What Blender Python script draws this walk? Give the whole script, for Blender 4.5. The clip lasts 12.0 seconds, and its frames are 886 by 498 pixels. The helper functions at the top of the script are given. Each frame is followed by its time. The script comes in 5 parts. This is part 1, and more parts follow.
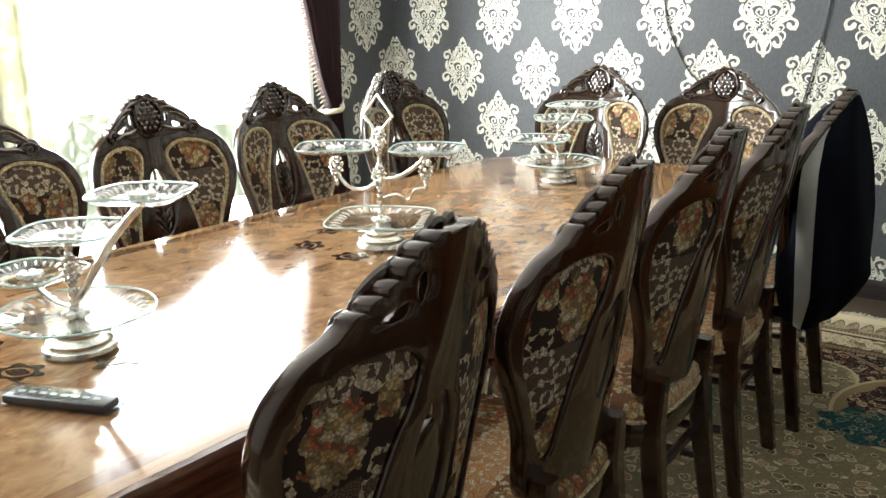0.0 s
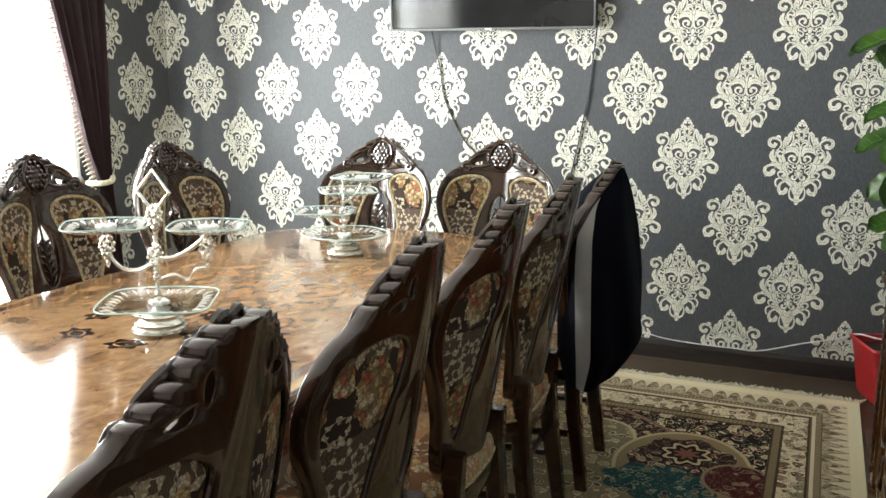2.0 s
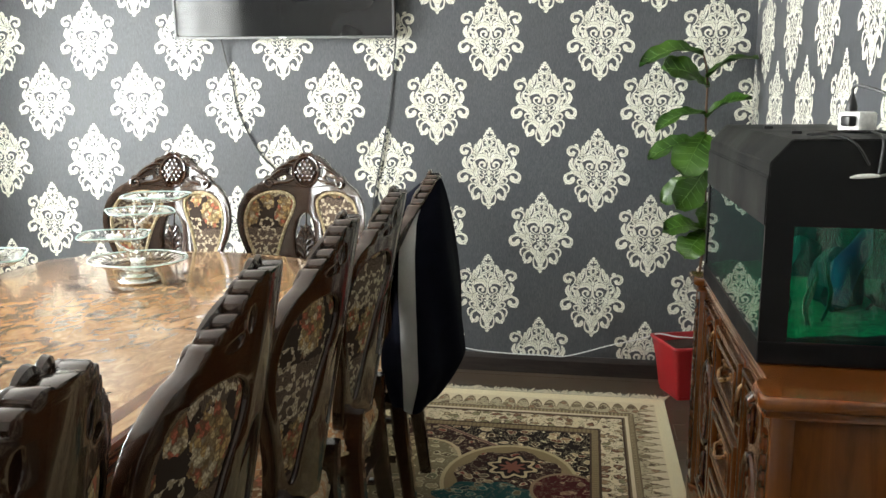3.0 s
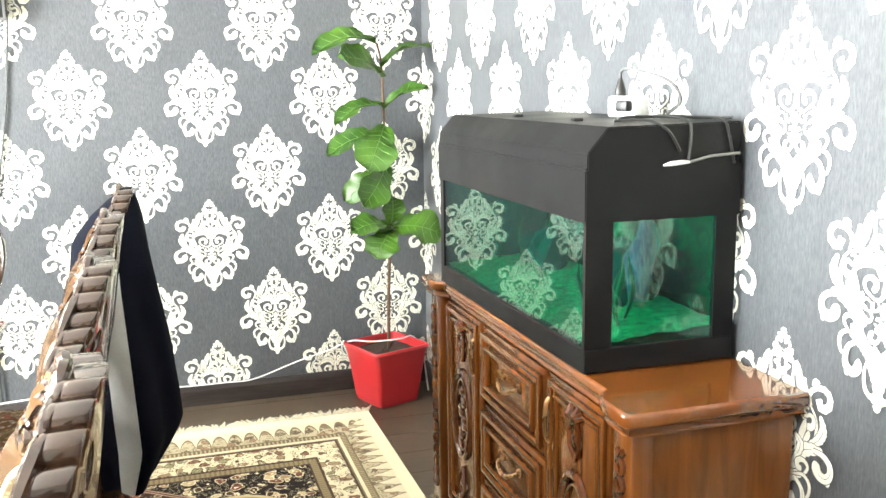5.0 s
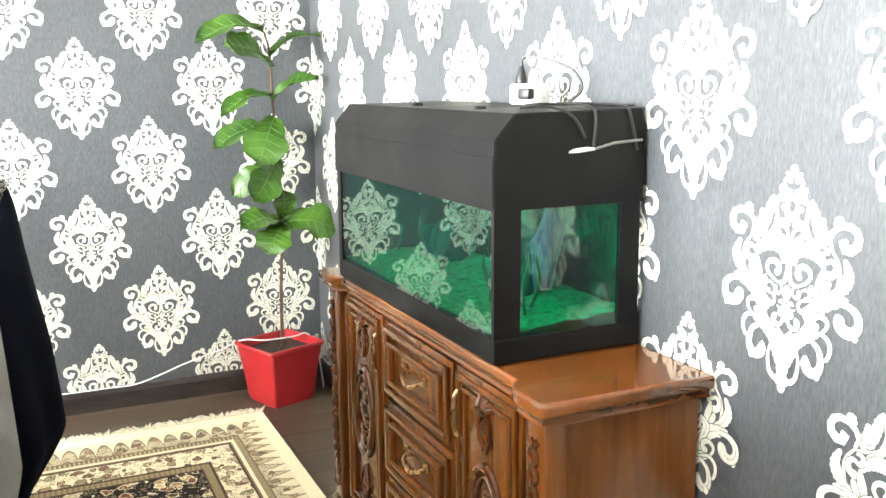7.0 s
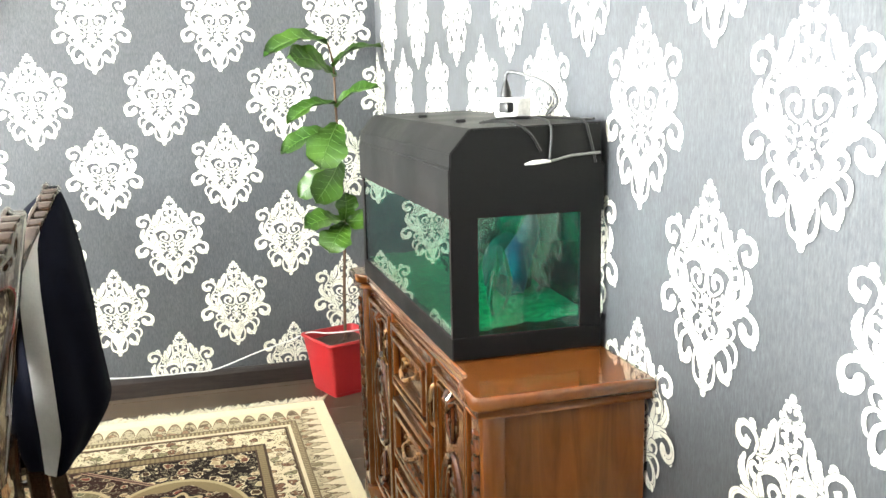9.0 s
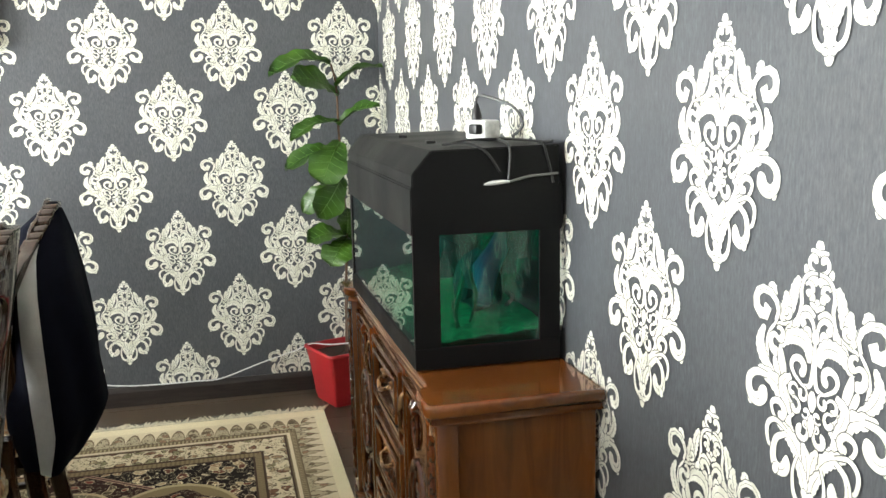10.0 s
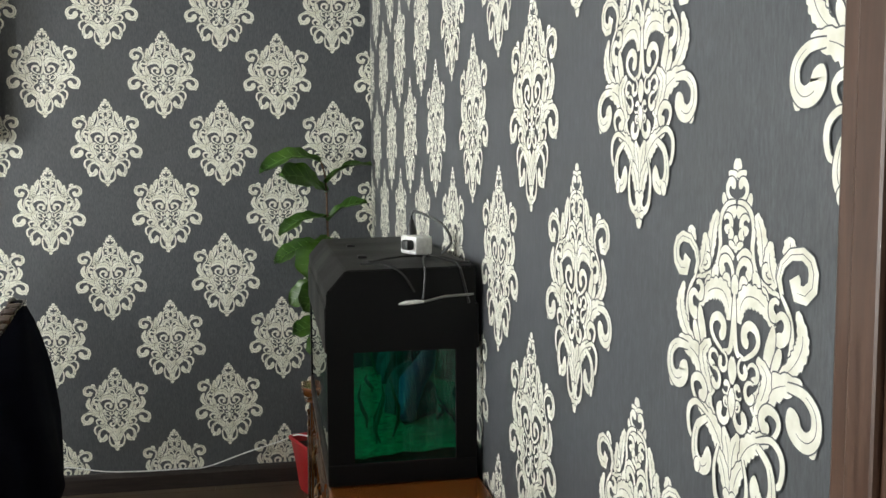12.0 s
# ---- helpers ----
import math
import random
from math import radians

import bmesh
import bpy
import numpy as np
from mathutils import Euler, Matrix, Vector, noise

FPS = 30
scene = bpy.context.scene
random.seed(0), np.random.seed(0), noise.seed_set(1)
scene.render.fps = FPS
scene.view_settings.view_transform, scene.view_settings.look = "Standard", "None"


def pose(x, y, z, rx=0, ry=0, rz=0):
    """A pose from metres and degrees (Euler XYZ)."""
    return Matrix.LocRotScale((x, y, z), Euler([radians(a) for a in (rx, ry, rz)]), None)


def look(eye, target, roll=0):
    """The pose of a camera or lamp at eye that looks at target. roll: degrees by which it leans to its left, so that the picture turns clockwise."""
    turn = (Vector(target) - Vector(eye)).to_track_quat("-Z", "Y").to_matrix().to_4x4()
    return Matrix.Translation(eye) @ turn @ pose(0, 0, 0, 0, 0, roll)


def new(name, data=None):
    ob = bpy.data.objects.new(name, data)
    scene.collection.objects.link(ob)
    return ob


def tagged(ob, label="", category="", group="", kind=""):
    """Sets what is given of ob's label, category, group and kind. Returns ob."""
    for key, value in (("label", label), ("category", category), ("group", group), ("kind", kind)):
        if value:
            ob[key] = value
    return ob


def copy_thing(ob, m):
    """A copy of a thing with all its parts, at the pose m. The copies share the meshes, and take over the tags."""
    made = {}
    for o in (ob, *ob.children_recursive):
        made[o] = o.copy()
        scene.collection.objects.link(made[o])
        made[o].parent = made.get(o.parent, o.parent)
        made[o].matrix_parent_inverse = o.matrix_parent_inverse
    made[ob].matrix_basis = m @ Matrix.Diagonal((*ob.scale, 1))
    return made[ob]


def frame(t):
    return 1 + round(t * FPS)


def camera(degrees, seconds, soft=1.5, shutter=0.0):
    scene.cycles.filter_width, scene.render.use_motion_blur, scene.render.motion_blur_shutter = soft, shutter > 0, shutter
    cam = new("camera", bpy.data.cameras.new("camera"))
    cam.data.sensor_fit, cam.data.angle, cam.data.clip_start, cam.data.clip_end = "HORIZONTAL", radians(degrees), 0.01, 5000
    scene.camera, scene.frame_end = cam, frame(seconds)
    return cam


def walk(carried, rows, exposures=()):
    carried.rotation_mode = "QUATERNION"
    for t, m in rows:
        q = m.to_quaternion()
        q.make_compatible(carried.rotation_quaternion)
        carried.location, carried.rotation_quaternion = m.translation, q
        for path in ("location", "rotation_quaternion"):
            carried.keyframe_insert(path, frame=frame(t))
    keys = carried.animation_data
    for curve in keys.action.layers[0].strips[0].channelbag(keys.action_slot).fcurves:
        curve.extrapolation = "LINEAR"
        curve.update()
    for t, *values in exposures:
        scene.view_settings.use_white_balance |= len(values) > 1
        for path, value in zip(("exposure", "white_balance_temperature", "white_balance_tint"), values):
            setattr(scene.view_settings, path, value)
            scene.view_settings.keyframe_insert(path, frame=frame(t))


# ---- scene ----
cam = camera(52.4, 12.0)
PATH = [
    (0, (-0.003, 0.081, 1.441), (-1.164, 1.625, 0.924), -0.88),
    (0.5, (-0.012, 0.089, 1.453), (-1.140, 1.668, 0.968), -0.73),
    (1, (-0.018, 0.097, 1.459), (-1.087, 1.726, 1.010), -0.49),
    (1.5, (-0.021, 0.112, 1.462), (-0.970, 1.823, 1.049), -0.19),
    (2, (-0.047, 0.128, 1.457), (-0.811, 1.937, 1.080), 0.38),
    (2.5, (-0.109, 0.165, 1.445), (-0.654, 2.057, 1.093), 0.42),
    (3, (-0.201, 0.270, 1.427), (-0.513, 2.216, 1.088), 0.26),
    (3.5, (-0.296, 0.401, 1.415), (-0.347, 2.371, 1.073), -0.33),
    (3.7, (-0.331, 0.439, 1.404), (-0.293, 2.409, 1.061), -0.05),
    (5.5, (-0.659, 0.795, 1.418), (0.062, 2.626, 1.063), -1.05),
    (6, (-0.657, 0.820, 1.414), (0.135, 2.621, 1.060), -0.66),
    (6.5, (-0.653, 0.808, 1.392), (0.171, 2.594, 1.027), -0.51),
    (8.3, (-0.471, 0.617, 1.426), (0.237, 2.450, 1.051), -1.18),
    (8.5, (-0.425, 0.574, 1.430), (0.219, 2.431, 1.056), -1.44),
    (9, (-0.345, 0.515, 1.434), (0.193, 2.406, 1.067), -1.24),
    (9.5, (-0.293, 0.458, 1.445), (0.207, 2.360, 1.081), -1.26),
    (10, (-0.220, 0.377, 1.454), (0.251, 2.292, 1.118), -1.17),
    (10.5, (-0.166, 0.321, 1.483), (0.303, 2.240, 1.171), -0.84),
    (11, (-0.086, 0.301, 1.511), (0.386, 2.225, 1.237), -0.77),
    (11.5, (0.018, 0.290, 1.535), (0.464, 2.227, 1.315), -0.45),
    (12, (0.082, 0.282, 1.560), (0.449, 2.240, 1.388), -0.27),
]
EXPOSURES = [(0, 0.35), (1.5, 0.32), (2.5, 0.37), (3.3, 0.68), (3.7, 1.15), (5.3, 2.34), (6.0, 2.02), (6.5, 2.14), (8.3, 2.18), (9.0, 2.12), (9.6, 1.45), (10.0, 0.90), (10.5, 0.28), (11.0, -0.14), (12.0, -0.20)]
walk(cam, [(t, look(eye, target, roll)) for t, eye, target, roll in PATH], EXPOSURES)

# ---- light ----
world = bpy.data.worlds.new("sky")
scene.world = world
world.use_nodes = True
sky = world.node_tree.nodes.new("ShaderNodeTexSky")
sky.sky_type, sky.sun_disc = "NISHITA", False
sky.sun_elevation, sky.sun_rotation = radians(40), radians(-60)
world.node_tree.links.new(sky.outputs[0], world.node_tree.nodes["Background"].inputs[0])
world.node_tree.nodes["Background"].inputs[1].default_value = 0.1
WIN = (2.10, 3.86, 0.30, 2.40)          # window opening: y, y, z, z
WIN_2 = (0.05, 1.60, 0.30, 2.40)          # second window, past the lace drape
for w, power in ((WIN, 520), (WIN_2, 380)):
    skylight = new("window_daylight", bpy.data.lights.new("window_daylight", "AREA"))
    skylight.data.shape, skylight.data.size, skylight.data.size_y = "RECTANGLE", w[1] - w[0] + 0.12, w[3] - w[2] + 0.12
    skylight.data.energy, skylight.data.color = power, (0.966, 0.995, 0.990)
    skylight.matrix_world = look((-4.32, (w[0] + w[1]) / 2, (w[2] + w[3]) / 2), (0, (w[0] + w[1]) / 2, (w[2] + w[3]) / 2))

# ---- room numbers ----
XL, XR, YN, YB, ZC = -3.93, 0.567, -1.60, 4.81, 2.70
TABLE_Z = 0.77


# ---- materials ----
class Mat:
    """A node material with a Principled shader and a few short cuts."""

    def __init__(self, name, rough=0.5, metal=0.0, spec=0.5, coat=0.0):
        self.m = bpy.data.materials.new(name)
        self.m.use_nodes = True
        self.t = self.m.node_tree
        self.b = self.t.nodes["Principled BSDF"]
        self.b.inputs["Roughness"].default_value = rough
        self.b.inputs["Metallic"].default_value = metal
        self.b.inputs["Specular IOR Level"].default_value = spec
        self.b.inputs["Coat Weight"].default_value = coat
        self.b.inputs["Coat Roughness"].default_value = 0.04
        self.coord = self.t.nodes.new("ShaderNodeTexCoord").outputs["Object"]

    def node(self, kind, *links, **values):
        n = self.t.nodes.new(kind)
        for k, v in values.items():
            n.inputs[k.replace("_", " ")].default_value = v
        for slot, out in links:
            self.t.links.new(out, n.inputs[slot])
        return n

    def space(self, sx=1, sy=1, sz=1, rot=0.0):
        n = self.node("ShaderNodeMapping", ("Vector", self.coord))
        n.inputs["Scale"].default_value = (sx, sy, sz)
        n.inputs["Rotation"].default_value = (0, 0, rot)
        return n.outputs[0]

    def noise(self, scale, detail=3.0, vec=None, distortion=0.0, rough=0.5):
        n = self.node("ShaderNodeTexNoise", ("Vector", vec or self.coord), Scale=scale, Detail=detail, Distortion=distortion, Roughness=rough)
        return n.outputs[0]

    def voronoi(self, scale, vec=None, feature="F1", randomness=1.0):
        n = self.node("ShaderNodeTexVoronoi", ("Vector", vec or self.coord), Scale=scale, Randomness=randomness)
        n.feature = feature
        return n

    def ramp(self, fac, stops, kind="LINEAR"):
        n = self.node("ShaderNodeValToRGB", ("Fac", fac))
        n.color_ramp.interpolation = kind
        e = n.color_ramp.elements
        while len(e) < len(stops):
            e.new(0.5)
        for k, (p, c) in zip(e, stops):
            k.position, k.color = p, (*c, 1) if len(c) == 3 else c
        return n.outputs[0]

    def grey(self, fac, a, b, lo=0.0, hi=1.0):
        return self.ramp(fac, [(a, (lo, lo, lo)), (b, (hi, hi, hi))])

    def mix(self, fac, a, b, how="MIX"):
        n = self.t.nodes.new("ShaderNodeMix")
        n.data_type, n.blend_type = "RGBA", how
        for i, v in ((0, fac), (6, a), (7, b)):
            if isinstance(v, (int, float)):
                n.inputs[i].default_value = v
            elif isinstance(v, tuple):
                n.inputs[i].default_value = (*v, 1)
            else:
                self.t.links.new(v, n.inputs[i])
        return n.outputs[2]

    def math(self, how, a, b=0.0, c=0.0):
        n = self.t.nodes.new("ShaderNodeMath")
        n.operation = how
        for i, v in enumerate((a, b, c)):
            if isinstance(v, (int, float)):
                n.inputs[i].default_value = v
            else:
                self.t.links.new(v, n.inputs[i])
        return n.outputs[0]

    def axes(self):
        return self.node("ShaderNodeSeparateXYZ", ("Vector", self.coord)).outputs

    def color(self, out):
        self.t.links.new(out, self.b.inputs["Base Color"])
        return self

    def rough(self, out):
        self.t.links.new(out, self.b.inputs["Roughness"])
        return self

    def bump(self, out, strength=0.3, distance=0.002):
        n = self.node("ShaderNodeBump", ("Height", out), Strength=strength, Distance=distance)
        self.t.links.new(n.outputs[0], self.b.inputs["Normal"])
        return self


def plain(name, colour, rough=0.5, metal=0.0, var=0.15, scale=9, grain=120, bump=0.15, coat=0.0, spec=0.5, stretch=(1, 1, 1)):
    m = Mat(name, rough, metal, spec, coat)
    v = m.space(*stretch)
    c = tuple(x * (1 - var) for x in colour), tuple(min(1, x * (1 + var)) for x in colour)
    big = m.noise(scale, 4, v)
    fine = m.noise(grain, 3, v)
    base = m.mix(m.grey(big, 0.3, 0.7), *c)
    m.color(m.mix(m.grey(fine, 0.35, 0.65, 0.82, 1.0), (0, 0, 0), base, "MIX"))
    m.rough(m.grey(big, 0.25, 0.75, max(0.02, rough * 0.85), min(1, rough * 1.15)))
    if bump:
        m.bump(fine, bump, 0.001)
    return m.m


def wood(name, dark, light, rough, coat=0.0, stretch=(14, 14, 1.4), scale=3.0, pores=0.25):
    m = Mat(name, rough, 0, 0.5, coat)
    v = m.space(*stretch)
    grain = m.noise(scale, 6, v, 1.2, 0.6)
    fine = m.noise(scale * 9, 3, v)
    base = m.mix(m.grey(grain, 0.3, 0.72), dark, light)
    m.color(m.mix(m.grey(fine, 0.45, 0.75, 0.0, pores), base, tuple(x * 0.6 for x in dark)))
    m.rough(m.grey(grain, 0.2, 0.8, rough * 0.8, rough * 1.25))
    m.bump(fine, 0.03, 0.0006)
    return m.m


def wallpaper():
    m = Mat("wallpaper_ground", 0.46, 0, 0.4)
    threads = m.noise(1, 4, m.space(210, 210, 48), 0, 0.75)
    wide = m.noise(1, 3, m.space(85, 85, 15))
    cloud = m.noise(1.1, 2)
    c = m.mix(m.grey(threads, 0.35, 0.68), (0.050, 0.054, 0.060), (0.106, 0.114, 0.124))
    c = m.mix(m.grey(wide, 0.35, 0.65, 0, 0.32), c, (0.045, 0.048, 0.053))
    m.color(m.mix(m.grey(cloud, 0.3, 0.7, 0, 0.2), c, (0.074, 0.074, 0.072)))
    m.rough(m.grey(threads, 0.3, 0.7, 0.42, 0.52))
    m.bump(threads, 0.10, 0.0008)
    return m.m


def motif_paint():
    m = Mat("wallpaper_motif_paint", 0.36, 0.0, 0.6)
    n = m.noise(34, 3)
    f = m.noise(300, 2)
    m.color(m.mix(m.grey(n, 0.3, 0.7), (0.60, 0.585, 0.475), (0.83, 0.82, 0.73)))
    m.rough(m.grey(n, 0.3, 0.7, 0.30, 0.45))
    m.bump(f, 0.25, 0.0006)
    return m.m


def burl():
    m = Mat("burl_veneer", 0.09, 0, 0.5, 0.25)
    warp = m.noise(5, 3)
    v = m.node("ShaderNodeVectorMath", (0, m.coord), (1, m.node("ShaderNodeVectorMath", (0, warp)).outputs[0])).outputs[0]
    a = m.noise(13, 9, m.space(1.25, 0.8, 1), 1.4, 0.66)
    b = m.noise(3.4, 5, v, 0.8)
    c = m.ramp(a, [(0.28, (0.070, 0.029, 0.013)), (0.40, (0.19, 0.095, 0.043)), (0.55, (0.31, 0.175, 0.085)), (0.70, (0.46, 0.30, 0.17))])
    m.color(m.mix(m.grey(b, 0.42, 0.66, 0, 0.55), c, (0.37, 0.23, 0.12)))
    m.rough(m.grey(m.noise(3, 4), 0.3, 0.7, 0.07, 0.14))
    return m.m


def tapestry(name, seat, ground_a, ground_b):
    """Woven upholstery: a repeat of rose bouquets between pale lobed scrolls on a dark ground, cut at another place for each piece."""
    m = Mat(name, 0.85, 0, 0.2)
    x, y, z = m.axes()
    cut = m.t.nodes.new("ShaderNodeObjectInfo").outputs["Random"]
    wild = m.node("ShaderNodeSeparateColor", ("Color", m.node("ShaderNodeTexNoise", ("Vector", m.coord), Scale=38.0, Detail=2.0).outputs[1])).outputs
    shake_u, shake_v = (m.math("MULTIPLY", m.math("SUBTRACT", w, 0.5), 0.030) for w in (wild[0], wild[1]))
    u = m.math("ADD", m.math("ADD", x, m.math("MULTIPLY", cut, 0.31)), shake_u)
    v = m.math("ADD", m.math("ADD", y if seat else z, m.math("MULTIPLY", cut, 0.77)), shake_v)
    pu = m.math("PINGPONG", u, 0.080)
    pv = m.math("MULTIPLY", m.math("FRACT", m.math("DIVIDE", v, 0.26)), 0.26)

    def polar(cu, cv, a, b):
        p, q = m.math("DIVIDE", m.math("SUBTRACT", pu, cu), a), m.math("DIVIDE", m.math("SUBTRACT", pv, cv), b)
        return m.math("SQRT", m.math("ADD", m.math("MULTIPLY", p, p), m.math("MULTIPLY", q, q))), m.math("ARCTAN2", q, p)

    def lobed_ring(cu, cv, radius, width, lobes):
        """A scroll: a ring whose width swells in leaf lobes and that opens on one side."""
        r, a = polar(cu, cv, 1.0, 1.0)
        w = m.math("MULTIPLY", m.math("ADD", m.math("SINE", m.math("MULTIPLY", a, lobes)), 1.25), width * 0.62)
        return m.math("LESS_THAN", m.math("ABSOLUTE", m.math("SUBTRACT", r, radius)), w)

    vine = lobed_ring(0.050, 0.168, 0.028, 0.0055, 7.0)
    for spec in ((0.042, 0.158, 0.012, 0.004, 3.0), (0.066, 0.238, 0.020, 0.005, 6.0), (0.018, 0.214, 0.015, 0.0045, 5.0), (0.074, 0.022, 0.018, 0.005, 6.0), (0.004, 0.150, 0.010, 0.004, 4.0)):
        vine = m.math("MAXIMUM", vine, lobed_ring(*spec))
    near, _ = polar(0.0, 0.072, 0.050, 0.066)
    side, _ = polar(0.080, 0.118, 0.026, 0.036)
    near = m.math("ADD", m.math("MINIMUM", near, side), m.math("MULTIPLY", m.math("SUBTRACT", m.noise(60, 2), 0.5), 0.9))
    blooms = m.math("LESS_THAN", near, 1.0)
    ruffle = m.node("ShaderNodeVectorMath", (0, m.node("ShaderNodeTexNoise", ("Vector", m.coord), Scale=95.0, Detail=2.0).outputs[1]))
    ruffle.operation = "SCALE"
    ruffle.inputs["Scale"].default_value = 0.020
    cells = m.voronoi(58, m.node("ShaderNodeVectorMath", (0, m.coord), (1, ruffle.outputs[0])).outputs[0])
    petals = cells.outputs["Distance"]
    tone = m.node("ShaderNodeSeparateColor", ("Color", cells.outputs["Color"])).outputs
    flower = m.ramp(tone[0], [(0.0, (0.44, 0.29, 0.12)), (0.26, (0.52, 0.40, 0.21)), (0.46, (0.24, 0.19, 0.09)), (0.60, (0.56, 0.48, 0.33)), (0.80, (0.42, 0.12, 0.07))], "CONSTANT")
    flower = m.mix(m.grey(petals, 0.42, 0.58, 0.0, 0.65), flower, (0.050, 0.028, 0.016))
    bits = m.voronoi(190).outputs["Distance"]
    weave = m.voronoi(420, m.space(1, 1, 1, 0.78), "F1", 0.1).outputs["Distance"]
    slant = m.math("MULTIPLY", m.math("SINE", m.math("MULTIPLY", m.math("ADD", u, v), 620.0)), m.math("SINE", m.math("MULTIPLY", m.math("SUBTRACT", u, v), 620.0)))
    zone = m.math("GREATER_THAN", m.math("ADD", pv, m.math("MULTIPLY", m.math("SINE", m.math("MULTIPLY", pu, 90.0)), 0.012)), 0.135)
    plain_ground = m.mix(m.grey(weave, 0.25, 0.6), ground_b, ground_a)
    lattice = m.mix(m.grey(slant, -0.10, 0.15), ground_a, ground_b)
    c = m.mix(zone, tuple(0.55 * q for q in ground_a), m.mix(m.math("GREATER_THAN", pv, 0.20), plain_ground, lattice))
    c = m.mix(blooms, c, m.mix(m.grey(bits, 0.40, 0.62, 0, 0.55), flower, (0.11, 0.062, 0.032)))
    c = m.mix(vine, c, m.mix(m.grey(bits, 0.25, 0.6), (0.60, 0.53, 0.40), (0.30, 0.24, 0.16)))
    m.color(c)
    m.bump(m.mix(0.6, weave, m.math("MAXIMUM", blooms, vine)), 0.45, 0.0014)
    return m.m


def piping_braid():
    m = Mat("braid_trim", 0.8, 0, 0.2)
    d = m.voronoi(120).outputs["Distance"]
    m.color(m.mix(m.grey(d, 0.2, 0.6), (0.62, 0.53, 0.34), (0.30, 0.24, 0.14)))
    m.bump(d, 0.6, 0.002)
    return m.m


RUG = (-2.83, 0.188, -0.10, 4.452)        # rug: x, x, y, y


def carpet():
    """Persian pattern in zones by the distance from the rug's edges."""
    m = Mat("carpet_pile", 0.95, 0, 0.1)
    x, y, _ = m.axes()
    cx, cy, hx, hy = (RUG[0] + RUG[1]) / 2, (RUG[2] + RUG[3]) / 2, (RUG[1] - RUG[0]) / 2, (RUG[3] - RUG[2]) / 2
    rx = m.math("SUBTRACT", hx, m.math("ABSOLUTE", m.math("SUBTRACT", x, cx)))
    ry = m.math("SUBTRACT", hy, m.math("ABSOLUTE", m.math("SUBTRACT", y, cy)))
    sy = m.math("MULTIPLY", ry, 0.69)
    d = m.math("MINIMUM", rx, sy)
    on_side = m.math("LESS_THAN", rx, sy)
    along = m.math("ADD", m.math("MULTIPLY", on_side, y), m.math("MULTIPLY", m.math("SUBTRACT", 1.0, on_side), x))
    shift = m.node("ShaderNodeVectorMath", (0, m.node("ShaderNodeTexNoise", ("Vector", m.coord), Scale=22.0, Detail=2.0).outputs[1]))
    shift.operation = "SCALE"
    shift.inputs["Scale"].default_value = 0.045
    v = m.node("ShaderNodeVectorMath", (0, m.coord), (1, shift.outputs[0])).outputs[0]
    cells = m.voronoi(21, v)
    big = cells.outputs["Distance"]
    fine = m.voronoi(58, v).outputs["Distance"]
    tone = m.node("ShaderNodeSeparateColor", ("Color", cells.outputs["Color"])).outputs[0]
    cream, black, tan, brown = (0.52, 0.465, 0.345), (0.014, 0.010, 0.010), (0.20, 0.155, 0.09), (0.055, 0.035, 0.026)

    def lt(a, b):
        return m.math("LESS_THAN", a, b)

    def line(value, at, width):
        return lt(m.math("ABSOLUTE", m.math("SUBTRACT", value, at)), width)

    def floral(ground, tones, thread, size=0.40):
        """Blossoms outlined by a pale thread, with smaller ones inside and between."""
        fill = m.ramp(tone, [(k / len(tones), c) for k, c in enumerate(tones)], "CONSTANT")
        c = m.mix(line(fine, 0.34, 0.045), ground, tuple(0.5 * q for q in thread))
        c = m.mix(lt(big, size), c, fill)
        c = m.mix(m.math("MULTIPLY", lt(big, size * 0.8), lt(fine, 0.24)), c, ground)
        c = m.mix(lt(big, size * 0.3), c, thread)
        return m.mix(line(big, size, 0.035), c, thread)

    warm = [(0.24, 0.16, 0.10), (0.12, 0.05, 0.035), (0.05, 0.03, 0.02), (0.36, 0.29, 0.19)]
    pale = [(0.24, 0.17, 0.11), (0.16, 0.09, 0.06), (0.19, 0.18, 0.11), (0.30, 0.24, 0.16)]
    dark_field = floral(black, warm, (0.54, 0.47, 0.33), 0.40)
    olive = floral((0.150, 0.128, 0.080), [(0.27, 0.23, 0.15), (0.085, 0.066, 0.042), (0.25, 0.17, 0.11), (0.12, 0.12, 0.075)], (0.44, 0.40, 0.28), 0.40)
    rosy = floral((0.030, 0.014, 0.013), [(0.16, 0.045, 0.035), (0.22, 0.16, 0.10), (0.09, 0.07, 0.05)], (0.40, 0.33, 0.23), 0.38)
    q = m.math("ADD", ry, m.math("MULTIPLY", rx, 0.764))
    field = m.mix(lt(q, 1.251), rosy, dark_field)
    scallop = m.math("MULTIPLY", m.math("ABSOLUTE", m.math("SINE", m.math("MULTIPLY", m.math("SUBTRACT", ry, rx), 7.0))), 0.10)
    field = m.mix(lt(m.math("ADD", q, scallop), 1.50), olive, field)
    field = m.mix(line(m.math("ADD", q, scallop), 1.50, 0.010), field, (0.40, 0.33, 0.22))
    field = m.mix(line(q, 1.251, 0.013), field, (0.30, 0.20, 0.15))
    field = m.mix(line(q, 1.251, 0.005), field, (0.06, 0.03, 0.03))

